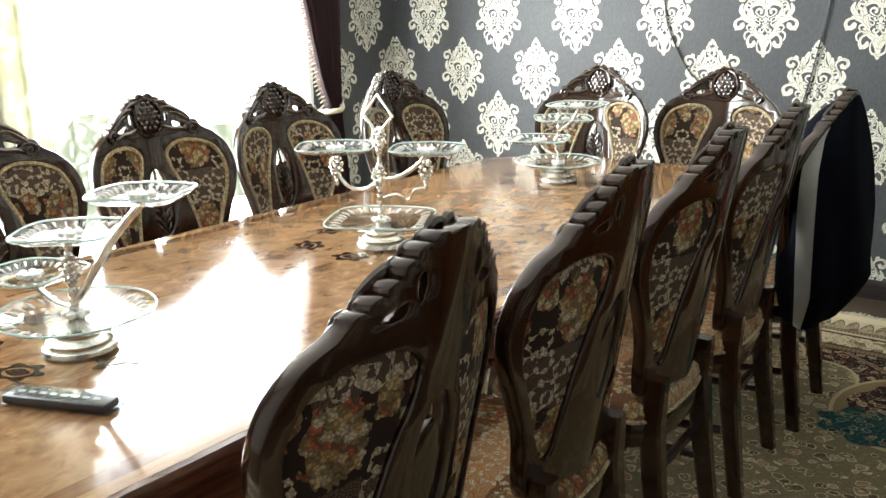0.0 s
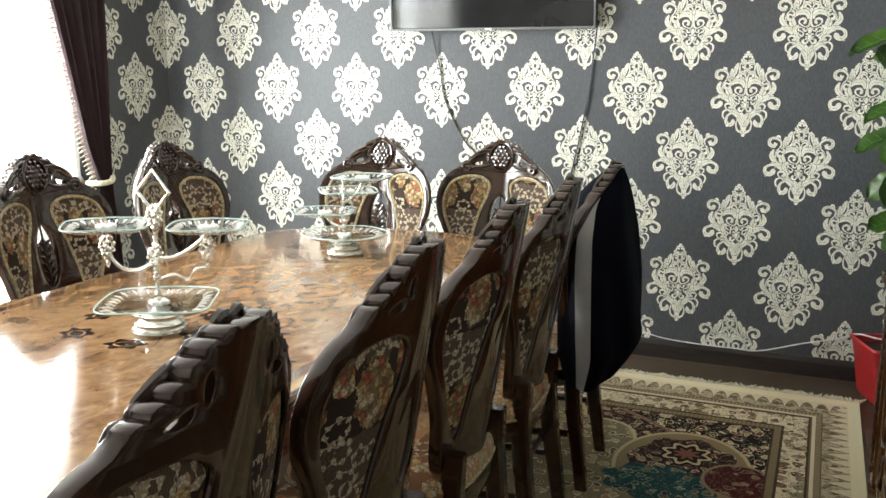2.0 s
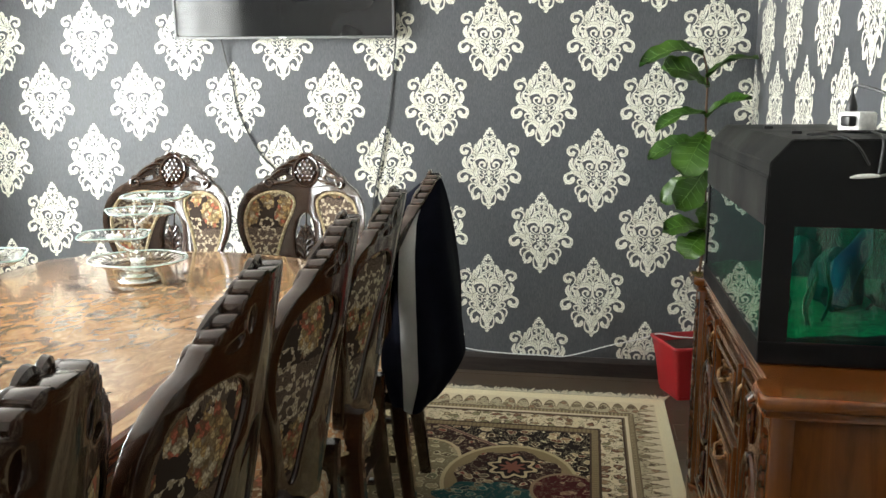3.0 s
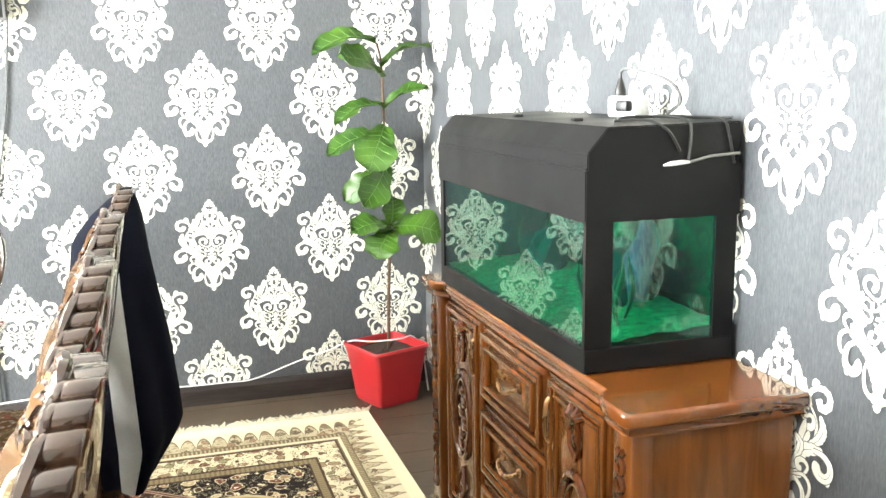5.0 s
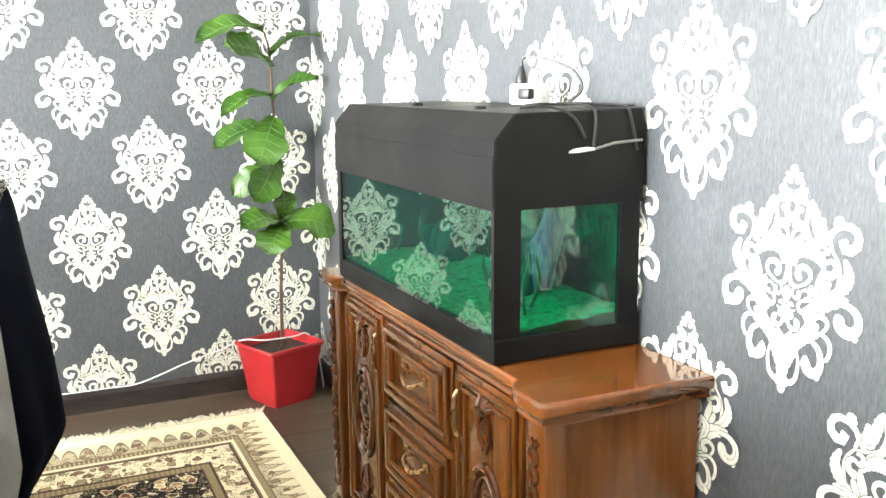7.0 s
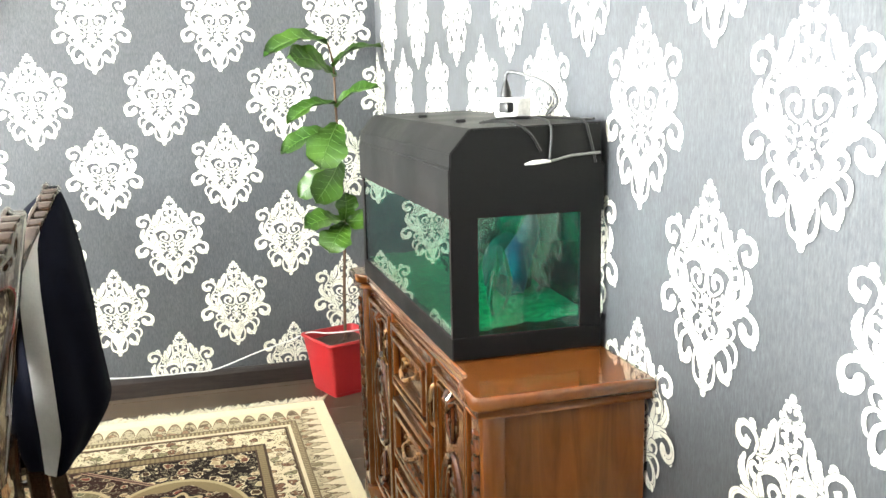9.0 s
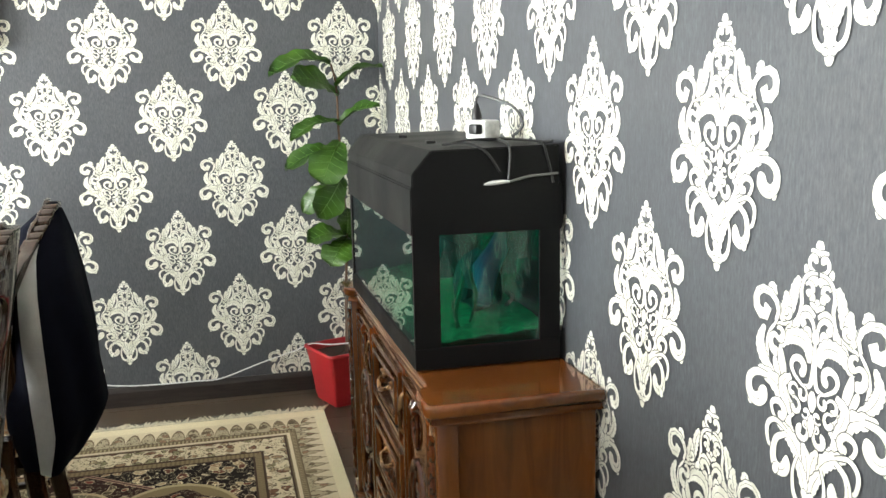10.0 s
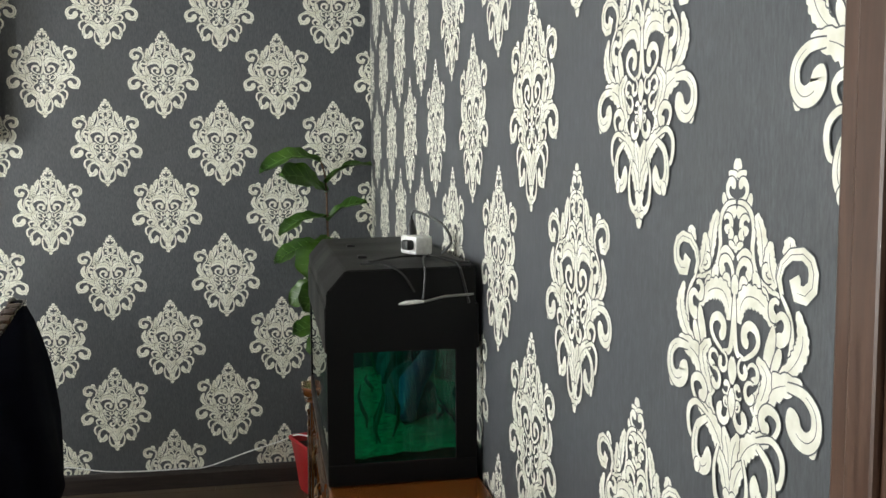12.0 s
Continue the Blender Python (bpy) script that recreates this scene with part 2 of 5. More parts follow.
    def oval(ox, oy, a, b):
        """Distance from a rosette's middle, 1 at its rim."""
        u = m.math("DIVIDE", m.math("SUBTRACT", rx, ox), a)
        w = m.math("DIVIDE", m.math("SUBTRACT", ry, oy), b)
        r = m.math("SQRT", m.math("ADD", m.math("POWER", u, 2.0), m.math("POWER", w, 2.0)))
        return r, m.math("SINE", m.math("MULTIPLY", m.math("ARCTAN2", w, u), 8.0))

    r, lobes = oval(0.642, 1.02, 0.25, 0.33)
    field = m.mix(lt(r, 1.0), field, (0.19, 0.15, 0.085))
    field = m.mix(line(r, 1.0, 0.03), field, (0.36, 0.30, 0.19))
    inner = m.math("ADD", r, m.math("MULTIPLY", lobes, 0.05))
    field = m.mix(lt(inner, 0.82), field, rosy)
    teal = floral((0.011, 0.048, 0.053), [(0.02, 0.078, 0.080), (0.10, 0.08, 0.05), (0.012, 0.03, 0.036)], (0.20, 0.22, 0.17), 0.36)
    r2, lobes2 = oval(0.70, 1.20, 0.20, 0.15)
    field = m.mix(lt(m.math("ADD", r2, m.math("MULTIPLY", lobes2, 0.08)), 1.0), field, teal)
    r3, lobes3 = oval(0.64, 0.90, 0.10, 0.11)
    bloom = m.math("ADD", r3, m.math("MULTIPLY", lobes3, 0.13))
    field = m.mix(lt(bloom, 1.0), field, black)
    field = m.mix(line(bloom, 0.78, 0.09), field, (0.38, 0.31, 0.20))
    field = m.mix(lt(bloom, 0.40), field, (0.16, 0.06, 0.045))
    r4, _ = oval(0.43, 1.08, 0.13, 0.15)
    field = m.mix(lt(r4, 1.0), field, floral((0.055, 0.010, 0.012), [(0.11, 0.05, 0.035), (0.16, 0.11, 0.07), (0.07, 0.02, 0.02)], (0.26, 0.19, 0.13), 0.34))
    field = m.mix(line(r4, 0.97, 0.05), field, (0.20, 0.15, 0.10))
    # borders, from the inside outwards
    c = m.mix(lt(d, 0.345), field, tan)
    c = m.mix(m.math("MULTIPLY", lt(d, 0.345), line(m.math("FRACT", m.math("MULTIPLY", along, 55.0)), 0.5, 0.2)), c, (0.13, 0.10, 0.06))
    c = m.mix(line(d, 0.342, 0.004), c, brown)
    c = m.mix(lt(d, 0.308), c, floral(cream, pale, brown, 0.40))
    c = m.mix(line(d, 0.306, 0.005), c, brown)
    c = m.mix(lt(d, 0.205), c, (0.13, 0.10, 0.065))
    c = m.mix(line(d, 0.186, 0.007), c, cream)
    c = m.mix(m.math("MULTIPLY", line(d, 0.168, 0.010), line(m.math("FRACT", m.math("MULTIPLY", along, 60.0)), 0.5, 0.22)), c, (0.30, 0.25, 0.16))
    c = m.mix(line(d, 0.204, 0.004), c, brown)
    c = m.mix(lt(d, 0.152), c, cream)
    wobble = m.math("MULTIPLY", m.math("SUBTRACT", m.noise(70, 2), 0.5), 0.05)
    wave = m.math("ADD", m.math("DIVIDE", m.math("PINGPONG", along, 0.034), 0.034), m.math("MULTIPLY", wobble, 12.0))
    arch = m.math("SUBTRACT", 1.0, m.math("SQRT", m.math("ABSOLUTE", m.math("SINE", m.math("MULTIPLY", along, math.pi / 0.062)))))
    wave = m.math("ADD", m.math("MULTIPLY", on_side, wave), m.math("MULTIPLY", m.math("SUBTRACT", 1.0, on_side), m.math("ADD", arch, 0.15)))
    spike = m.math("SUBTRACT", d, m.math("ADD", 0.055, m.math("MULTIPLY", wave, 0.085)))
    inside = m.math("MULTIPLY", m.math("GREATER_THAN", spike, 0.0), lt(d, 0.152))
    c = m.mix(inside, c, floral((0.36, 0.31, 0.22), [(0.12, 0.09, 0.06), (0.24, 0.15, 0.10), (0.17, 0.14, 0.09)], (0.10, 0.075, 0.05), 0.38))
    c = m.mix(m.math("MULTIPLY", line(spike, 0.004, 0.007), lt(d, 0.152)), c, (0.16, 0.125, 0.085))
    c = m.mix(lt(d, 0.052), c, (0.58, 0.535, 0.40))
    pile = m.noise(420, 2)
    m.color(m.mix(1.0, m.mix(m.grey(pile, 0.3, 0.7, 0.22, 0), c, (0.02, 0.015, 0.01)), (1.50, 1.44, 1.34), "MULTIPLY"))
    m.bump(pile, 0.6, 0.003)
    return m.m


def pane_glass(name, tint, rough=0.0):
    """Thin glass: clear but for its tint, with the reflections that its angle gives."""
    m = bpy.data.materials.new(name)
    m.use_nodes = True
    t = m.node_tree
    t.nodes.clear()
    out, mixer = t.nodes.new("ShaderNodeOutputMaterial"), t.nodes.new("ShaderNodeMixShader")
    clear, shine, face = t.nodes.new("ShaderNodeBsdfTransparent"), t.nodes.new("ShaderNodeBsdfGlossy"), t.nodes.new("ShaderNodeLayerWeight")
    clear.inputs[0].default_value = (*tint, 1)
    shine.inputs["Roughness"].default_value = rough
    face.inputs["Blend"].default_value = 0.5
    bend, gain = t.nodes.new("ShaderNodeMath"), t.nodes.new("ShaderNodeMath")
    bend.operation, bend.inputs[1].default_value = "POWER", 4.0
    gain.operation, gain.inputs[1].default_value, gain.inputs[2].default_value = "MULTIPLY_ADD", 0.9, 0.05
    t.links.new(face.outputs["Facing"], bend.inputs[0])
    t.links.new(bend.outputs[0], gain.inputs[0])
    t.links.new(gain.outputs[0], mixer.inputs[0])
    t.links.new(clear.outputs[0], mixer.inputs[1])
    t.links.new(shine.outputs[0], mixer.inputs[2])
    t.links.new(mixer.outputs[0], out.inputs[0])
    return m


def sheer(name, colour, clear_part, lace=0.0):
    m = bpy.data.materials.new(name)
    m.use_nodes = True
    t = m.node_tree
    t.nodes.clear()
    out, mixer, both = t.nodes.new("ShaderNodeOutputMaterial"), t.nodes.new("ShaderNodeMixShader"), t.nodes.new("ShaderNodeMixShader")
    clear, thru, diff = t.nodes.new("ShaderNodeBsdfTransparent"), t.nodes.new("ShaderNodeBsdfTranslucent"), t.nodes.new("ShaderNodeBsdfDiffuse")
    thru.inputs[0].default_value = diff.inputs[0].default_value = (*colour, 1)
    t.links.new(thru.outputs[0], both.inputs[1])
    t.links.new(diff.outputs[0], both.inputs[2])
    t.links.new(both.outputs[0], mixer.inputs[1])
    t.links.new(clear.outputs[0], mixer.inputs[2])
    mixer.inputs[0].default_value = clear_part
    if lace:
        co, n, r = t.nodes.new("ShaderNodeTexCoord"), t.nodes.new("ShaderNodeTexNoise"), t.nodes.new("ShaderNodeValToRGB")
        n.inputs["Scale"].default_value, n.inputs["Detail"].default_value, n.inputs["Distortion"].default_value = 13, 3, 1.5
        r.color_ramp.elements[0].position, r.color_ramp.elements[1].position = 0.47, 0.53
        r.color_ramp.elements[0].color = (clear_part + lace,) * 3 + (1,)
        r.color_ramp.elements[1].color = (max(0, clear_part - lace),) * 3 + (1,)
        t.links.new(co.outputs["Object"], n.inputs["Vector"])
        t.links.new(n.outputs[0], r.inputs[0])
        t.links.new(r.outputs[0], mixer.inputs[0])
    t.links.new(mixer.outputs[0], out.inputs[0])
    return m


PAPER, MOTIF = wallpaper(), motif_paint()
CEILING = plain("ceiling_paint", (0.80, 0.79, 0.76), 0.8, var=0.03)
END_WALL = plain("taupe_wall_paint", (0.36, 0.34, 0.31), 0.7, var=0.05)
PLANK = wood("dark_laminate", (0.046, 0.032, 0.020), (0.110, 0.077, 0.049), 0.38, 0.0, (1.5, 16, 16))
SKIRT = wood("black_brown_skirting", (0.014, 0.010, 0.009), (0.035, 0.026, 0.022), 0.4, 0.0, (1.5, 16, 16))
CHAIR_WOOD = wood("dark_walnut_lacquer", (0.024, 0.0098, 0.0044), (0.040, 0.0170, 0.0074), 0.17, 0.75, (9, 9, 2), 2.0, 0.04)
TABLE_WOOD = wood("red_walnut_lacquer", (0.050, 0.014, 0.008), (0.13, 0.042, 0.022), 0.2, 0.4, (14, 1.4, 14))
BAND_LIGHT = wood("light_veneer_band", (0.30, 0.17, 0.08), (0.46, 0.30, 0.16), 0.1, 0.6, (14, 1.4, 14))
BAND_DARK = wood("brown_veneer_band", (0.13, 0.055, 0.024), (0.22, 0.10, 0.045), 0.1, 0.6, (14, 1.4, 14))
INLAY = wood("dark_inlay", (0.022, 0.009, 0.005), (0.06, 0.024, 0.011), 0.10, 0.3, (40, 40, 1), 3.0, 0.0)
BURL, BRAID, CARPET = burl(), piping_braid(), carpet()
TAPESTRY = tapestry("tapestry_fabric", False, (0.055, 0.036, 0.026), (0.140, 0.105, 0.080))
SEAT_CLOTH = tapestry("tapestry_seat_fabric", True, (0.27, 0.130, 0.058), (0.46, 0.285, 0.140))
SIDE_WOOD = wood("cherry_lacquer", (0.088, 0.0265, 0.0046), (0.165, 0.0530, 0.0100), 0.18, 0.35, (7, 7, 0.9), 3.0, 0.04)
SIDE_TOP = wood("cherry_lacquer_top", (0.115, 0.034, 0.0065), (0.175, 0.056, 0.0115), 0.13, 0.35, (12, 0.8, 12), 1.6, 0.0)
SIDE_CARVE = wood("cherry_carving", (0.050, 0.0135, 0.0034), (0.115, 0.034, 0.0080), 0.16, 0.5, (8, 8, 8))
BRASS = plain("antique_brass", (0.42, 0.27, 0.14), 0.28, 1.0, 0.2, 40)
SILVER = plain("silver_plate", (0.80, 0.78, 0.72), 0.22, 1.0, 0.12, 60, 300, 0.3)
CLEAR = pane_glass("clear_glass", (0.97, 0.99, 0.985))
RIM = plain("glass_edge", (0.62, 0.82, 0.79), 0.12, 0, 0.15, 40, 200, 0.0)
FROST = plain("frosted_white_pattern", (0.86, 0.87, 0.84), 0.3, 0, 0.06, 60, 300, 0.3)
TANK_GLASS = pane_glass("aquarium_glass", (0.15, 0.80, 0.66))
WATER_GLASS = pane_glass("deep_water_glass", (0.05, 0.42, 0.31))
HOOD = plain("black_hood_plastic", (0.0058, 0.0058, 0.0062), 0.48, 0, 0.12, 5, 500, 0.2, spec=0.16)
GRAVEL = plain("green_gravel", (0.010, 0.27, 0.125), 0.8, 0, 0.6, 60, 260, 0.8)
TANK_BACK = plain("teal_aquarium_backing", (0.003, 0.036, 0.032), 0.6, 0, 0.9, 6, 60, 0.2)
BLUE = plain("blue_ornament", (0.004, 0.024, 0.10), 0.5, 0, 0.3)
ROCK = plain("dark_rock", (0.025, 0.035, 0.032), 0.8, 0, 0.4, 30)
WATERWEED = plain("water_weed", (0.012, 0.075, 0.035), 0.7, 0, 0.3)
RED = plain("red_pot_plastic", (0.43, 0.019, 0.023), 0.42, 0, 0.08, 6, 400, 0.1)
SOIL = plain("potting_soil", (0.045, 0.027, 0.017), 0.95, 0, 0.5, 60, 200, 1.0)
STEM = plain("brown_stem", (0.10, 0.055, 0.03), 0.8, 0, 0.4, 40)
CLOTH = plain("navy_cloth", (0.0042, 0.0048, 0.009), 1.0, 0, 0.3, 12, 500, 0.5, spec=0.05)
STRIPE = plain("grey_white_cloth", (0.70, 0.69, 0.66), 0.9, 0, 0.08, 12, 500, 0.5, spec=0.2)
CURTAIN = plain("plum_curtain", (0.028, 0.010, 0.013), 0.75, 0, 0.25, 12, 500, 0.4, stretch=(1, 1, 0.2))
LACE = plain("cream_lace", (0.64, 0.58, 0.42), 0.85, 0, 0.25, 60, 300, 0.6)
SHEER = sheer("white_sheer", (0.92, 0.92, 0.90), 0.52)
GOLD_LACE = sheer("gold_lace", (0.17, 0.165, 0.10), 0.05, 0.045)
# backlit shade put into the colour: lace near black against the glowing net
HEM_LACE = sheer("backlit_lace_hem", (0.050, 0.056, 0.040), 0.045, 0.04)
WHITE = plain("white_plastic", (0.78, 0.78, 0.76), 0.35, 0, 0.04)
WHITE_ROOM = plain("white_enamel", (0.75, 0.75, 0.73), 0.4, 0, 0.04)
BLACK = plain("black_rubber", (0.012, 0.012, 0.012), 0.45, 0, 0.2)
SCREEN = Mat("television_screen", 0.08, 0, 0.5)
SCREEN.color(SCREEN.mix(SCREEN.grey(SCREEN.noise(3, 2), 0.3, 0.7), (0.010, 0.010, 0.010), (0.016, 0.016, 0.017)))
SCREEN = SCREEN.m
STEEL = plain("brushed_steel", (0.55, 0.56, 0.56), 0.3, 1.0, 0.06)
TUBE_GREY = plain("grey_tube", (0.17, 0.17, 0.16), 0.5, 0, 0.1)
DARK_STEEL = plain("grey_metal_bezel", (0.16, 0.16, 0.16), 0.4, 1.0, 0.06)
DOOR_WOOD = wood("brown_door_film", (0.045, 0.021, 0.012), (0.09, 0.045, 0.027), 0.4, 0.0)
REMOTE = plain("black_remote", (0.012, 0.013, 0.015), 0.35, 0, 0.2)
WRAP = pane_glass("plastic_wrap", (0.86, 0.9, 0.92), 0.12)


def leaf_green():
    m = Mat("fig_leaf", 0.36, 0, 0.4)
    n = m.noise(7, 3)
    vein = m.voronoi(38, None, "DISTANCE_TO_EDGE").outputs["Distance"]
    c = m.mix(m.grey(n, 0.3, 0.7), (0.011, 0.046, 0.0025), (0.042, 0.106, 0.005))
    m.color(m.mix(m.grey(vein, 0.01, 0.04, 0.18, 0), c, (0.07, 0.16, 0.03)))
    m.bump(vein, 0.15, 0.002)
    m.b.inputs["Subsurface Weight"].default_value = 0.0
    return m.m


LEAF = leaf_green()
VEIN = plain("leaf_midrib", (0.08, 0.17, 0.03), 0.5)


# ---- building helpers ----
def part(name, bm, material, parent=None, label="", smooth=False, m=None):
    me = bpy.data.meshes.new(name)
    bm.normal_update()
    bm.to_mesh(me)
    bm.free()
    me.materials.append(material)
    if smooth:
        me.polygons.foreach_set("use_smooth", [True] * len(me.polygons))
        me.set_sharp_from_angle(angle=radians(40))
    ob = new(name, me)
    if parent:
        ob.parent = parent
    if m is not None:
        ob.matrix_basis = m
    if label:
        ob["label"] = label
    return ob


def shared(name, mesh, parent, m):
    ob = new(name, mesh)
    ob.parent = parent
    ob.matrix_basis = m
    return ob


def thing(name, label, category, m=None, group=""):
    ob = new(name)
    ob.empty_display_size = 0.1
    if m is not None:
        ob.matrix_basis = m
    return tagged(ob, label, category, group)


def box(x0, x1, y0, y1, z0, z1, bevel=0.0, bm=None, segs=2):
    one = bmesh.new()
    bmesh.ops.create_cube(one, size=1, matrix=Matrix.LocRotScale(((x0 + x1) / 2, (y0 + y1) / 2, (z0 + z1) / 2), None, (x1 - x0, y1 - y0, z1 - z0)))
    if bevel:
        bmesh.ops.bevel(one, geom=one.edges[:], offset=bevel, segments=segs, profile=0.5, affect="EDGES")
    return join(bm, one)


def join(bm, other, m=None):
    if m is not None:
        bmesh.ops.transform(other, matrix=m, verts=other.verts)
    if bm is None:
        return other
    me = bpy.data.meshes.new("tmp")
    other.to_mesh(me)
    other.free()
    bm.from_mesh(me)
    bpy.data.meshes.remove(me)
    return bm


def smooth_line(pts, n=6, closed=False):
    """A Catmull-Rom line through the points."""
    p = [np.array(q, float) for q in pts]
    out, k = [], len(p)
    for i in range(k if closed else k - 1):
        a, b, c, d = (p[(i + j) % k] if closed else p[min(max(i + j, 0), k - 1)] for j in (-1, 0, 1, 2))
        for s in range(n):
            t = s / n
            out.append(0.5 * (2 * b + (c - a) * t + (2 * a - 5 * b + 4 * c - d) * t * t + (3 * b - a - 3 * c + d) * t**3))
    if not closed:
        out.append(p[-1])
    return out


def tube(pts, radius, segs=8, bm=None, caps=True):
    bm = bm or bmesh.new()
    pts = [Vector(p) for p in pts]
    rings, side = [], None
    for i, p in enumerate(pts):
        way = (pts[min(i + 1, len(pts) - 1)] - pts[max(i - 1, 0)]).normalized()
        side = way.orthogonal().normalized() if side is None else (side - way * side.dot(way)).normalized()
        up = way.cross(side)
        r = radius[i] if isinstance(radius, (list, tuple)) else radius
        rings.append([bm.verts.new(p + r * (math.cos(a) * side + math.sin(a) * up)) for a in (2 * math.pi * k / segs for k in range(segs))])
    for a, b in zip(rings, rings[1:]):
        for k in range(segs):
            bm.faces.new((a[k], a[(k + 1) % segs], b[(k + 1) % segs], b[k]))
    if caps:
        bm.faces.new(rings[0][::-1])
        bm.faces.new(rings[-1])
    return bm


def lathe(profile, segs=32, bm=None, flute=0, depth=0.0):
    """Turns rows of (radius, height) round z; flutes ripple the radius."""
    bm = bm or bmesh.new()
    rings = []
    for r, z in profile:
        rings.append([bm.verts.new(((r * (1 + (depth * math.cos(flute * a) if flute else 0))) * math.cos(a), (r * (1 + (depth * math.cos(flute * a) if flute else 0))) * math.sin(a), z)) for a in (2 * math.pi * k / segs for k in range(segs))])
    for a, b in zip(rings, rings[1:]):
        for k in range(segs):
            bm.faces.new((a[k], a[(k + 1) % segs], b[(k + 1) % segs], b[k]))
    bm.faces.new(rings[0][::-1])
    bm.faces.new(rings[-1])
    return bm


def flat_shape(outlines, thick, bevel=0.0):
    """A plate in the xy plane, its middle at z = 0, from an outline and holes in it."""
    cu = bpy.data.curves.new("tmp", "CURVE")
    cu.dimensions, cu.fill_mode = "2D", "BOTH"
    cu.extrude, cu.bevel_depth, cu.bevel_resolution, cu.offset = max(1e-5, thick / 2 - bevel), bevel, 1, -bevel
    for line in outlines:
        sp = cu.splines.new("POLY")
        sp.points.add(len(line) - 1)
        for pt, (u, v) in zip(sp.points, line):
            pt.co = (u, v, 0, 1)
        sp.use_cyclic_u = True
    ob = new("tmp", cu)
    dg = bpy.context.evaluated_depsgraph_get()
    me = bpy.data.meshes.new_from_object(ob.evaluated_get(dg))
    bm = bmesh.new()
    bm.from_mesh(me)
    bmesh.ops.remove_doubles(bm, verts=bm.verts, dist=1e-6)
    bpy.data.objects.remove(ob)
    bpy.data.curves.remove(cu)
    bpy.data.meshes.remove(me)
    return bm


def move(bm, f):
    for v in bm.verts:
        v.co = f(*v.co)
    return bm


def mirrored(half):
    """A closed outline from its right half, top to bottom or bottom to top, with both ends on u = 0."""
    return [(u, v) for u, v in half] + [(-u, v) for u, v in half[::-1] if u > 1e-4]


def blob(c, r, bm=None, sub=1, scale=(1, 1, 1)):
    one = bmesh.new()
    bmesh.ops.create_icosphere(one, subdivisions=sub, radius=r)
    bmesh.ops.transform(one, matrix=Matrix.LocRotScale(c, None, scale), verts=one.verts)
    return join(bm, one)


def spiral(cx, cy, r0, r1, a0, a1, n=14):
    return [(cx + (r0 + (r1 - r0) * i / n) * math.cos(radians(a0 + (a1 - a0) * i / n)), cy + (r0 + (r1 - r0) * i / n) * math.sin(radians(a0 + (a1 - a0) * i / n))) for i in range(n + 1)]


# ---- structure ----
def structure(name, bm, material, label, category):
    return tagged(part(name, bm, material), label, category, kind="structure")


T = 0.15
FLOOR = structure("floor", box(XL - T, XR + T, YN - T, YB + T, -0.12, -0.012), PLANK, "dark brown laminate floor laid in long planks", "floor")
structure("ceiling", box(XL - T, XR + T, YN - T, YB + T, ZC, ZC + 0.1), CEILING, "plain white painted ceiling over the dining room", "ceiling")
WALL_BACK = structure("wall_north", box(XL - T, XR + T, YB, YB + T, -0.12, ZC), PAPER, "slate grey wallpaper wall with cream damask motifs", "wall")
WALL_RIGHT = bmesh.new()
box(XR, XR + T, 0.867, YB, -0.12, ZC, 0, WALL_RIGHT)
box(XR, XR + T, 0.02, 0.867, 2.05, ZC, 0, WALL_RIGHT)
box(XR, XR + T, YN - T, 0.02, -0.12, ZC, 0, WALL_RIGHT)
WALL_RIGHT = structure("wall_east", WALL_RIGHT, PAPER, "slate grey wallpaper wall with cream damask motifs beside the door", "wall")
wl = bmesh.new()
for y0, y1 in ((YN - T, WIN_2[0]), (WIN_2[1], WIN[0]), (WIN[1], YB)):
    box(XL - T, XL, y0, y1, -0.12, ZC, 0, wl)
for w in (WIN, WIN_2):
    box(XL - T, XL, w[0], w[1], -0.12, w[2], 0, wl)
    box(XL - T, XL, w[0], w[1], w[3], ZC, 0, wl)
WALL_LEFT = structure("wall_west", wl, PAPER, "slate grey damask wallpaper wall round the bright window", "wall")
structure("wall_south", box(XL, XR, YN - T, YN, -0.12, ZC), END_WALL, "plain taupe painted wall that closes the dining room", "wall")

# window with its frame, pane and sill
for number, w in ((1, WIN), (2, WIN_2)):
    win = tagged(new(f"window_{number}"), "white framed window bright with daylight behind sheer curtain", "window", kind="structure")
    fr = flat_shape([[(w[0], w[2]), (w[1], w[2]), (w[1], w[3]), (w[0], w[3])], [(w[0] + 0.06, w[2] + 0.06), (w[1] - 0.06, w[2] + 0.06), (w[1] - 0.06, w[3] - 0.06), (w[0] + 0.06, w[3] - 0.06)]], 0.06, 0.004)
    part("window_frame", move(fr, lambda u, v, q: (XL - 0.09 + q, u, v)), WHITE_ROOM, win)
    pane = part("pane", box(XL - 0.093, XL - 0.087, w[0] + 0.05, w[1] - 0.05, w[2] + 0.05, w[3] - 0.05), CLEAR, win)
    pane.visible_shadow = False
    part("window_sill", box(XL - 0.05, XL + 0.03, w[0] - 0.02, w[1] + 0.02, w[2] - 0.035, w[2] - 0.003, 0.006), WHITE_ROOM, win)

# skirting boards
sk = [(0, 0), (0.018, 0), (0.018, 0.072), (0.012, 0.089), (0.006, 0.096), (0, 0.096)]


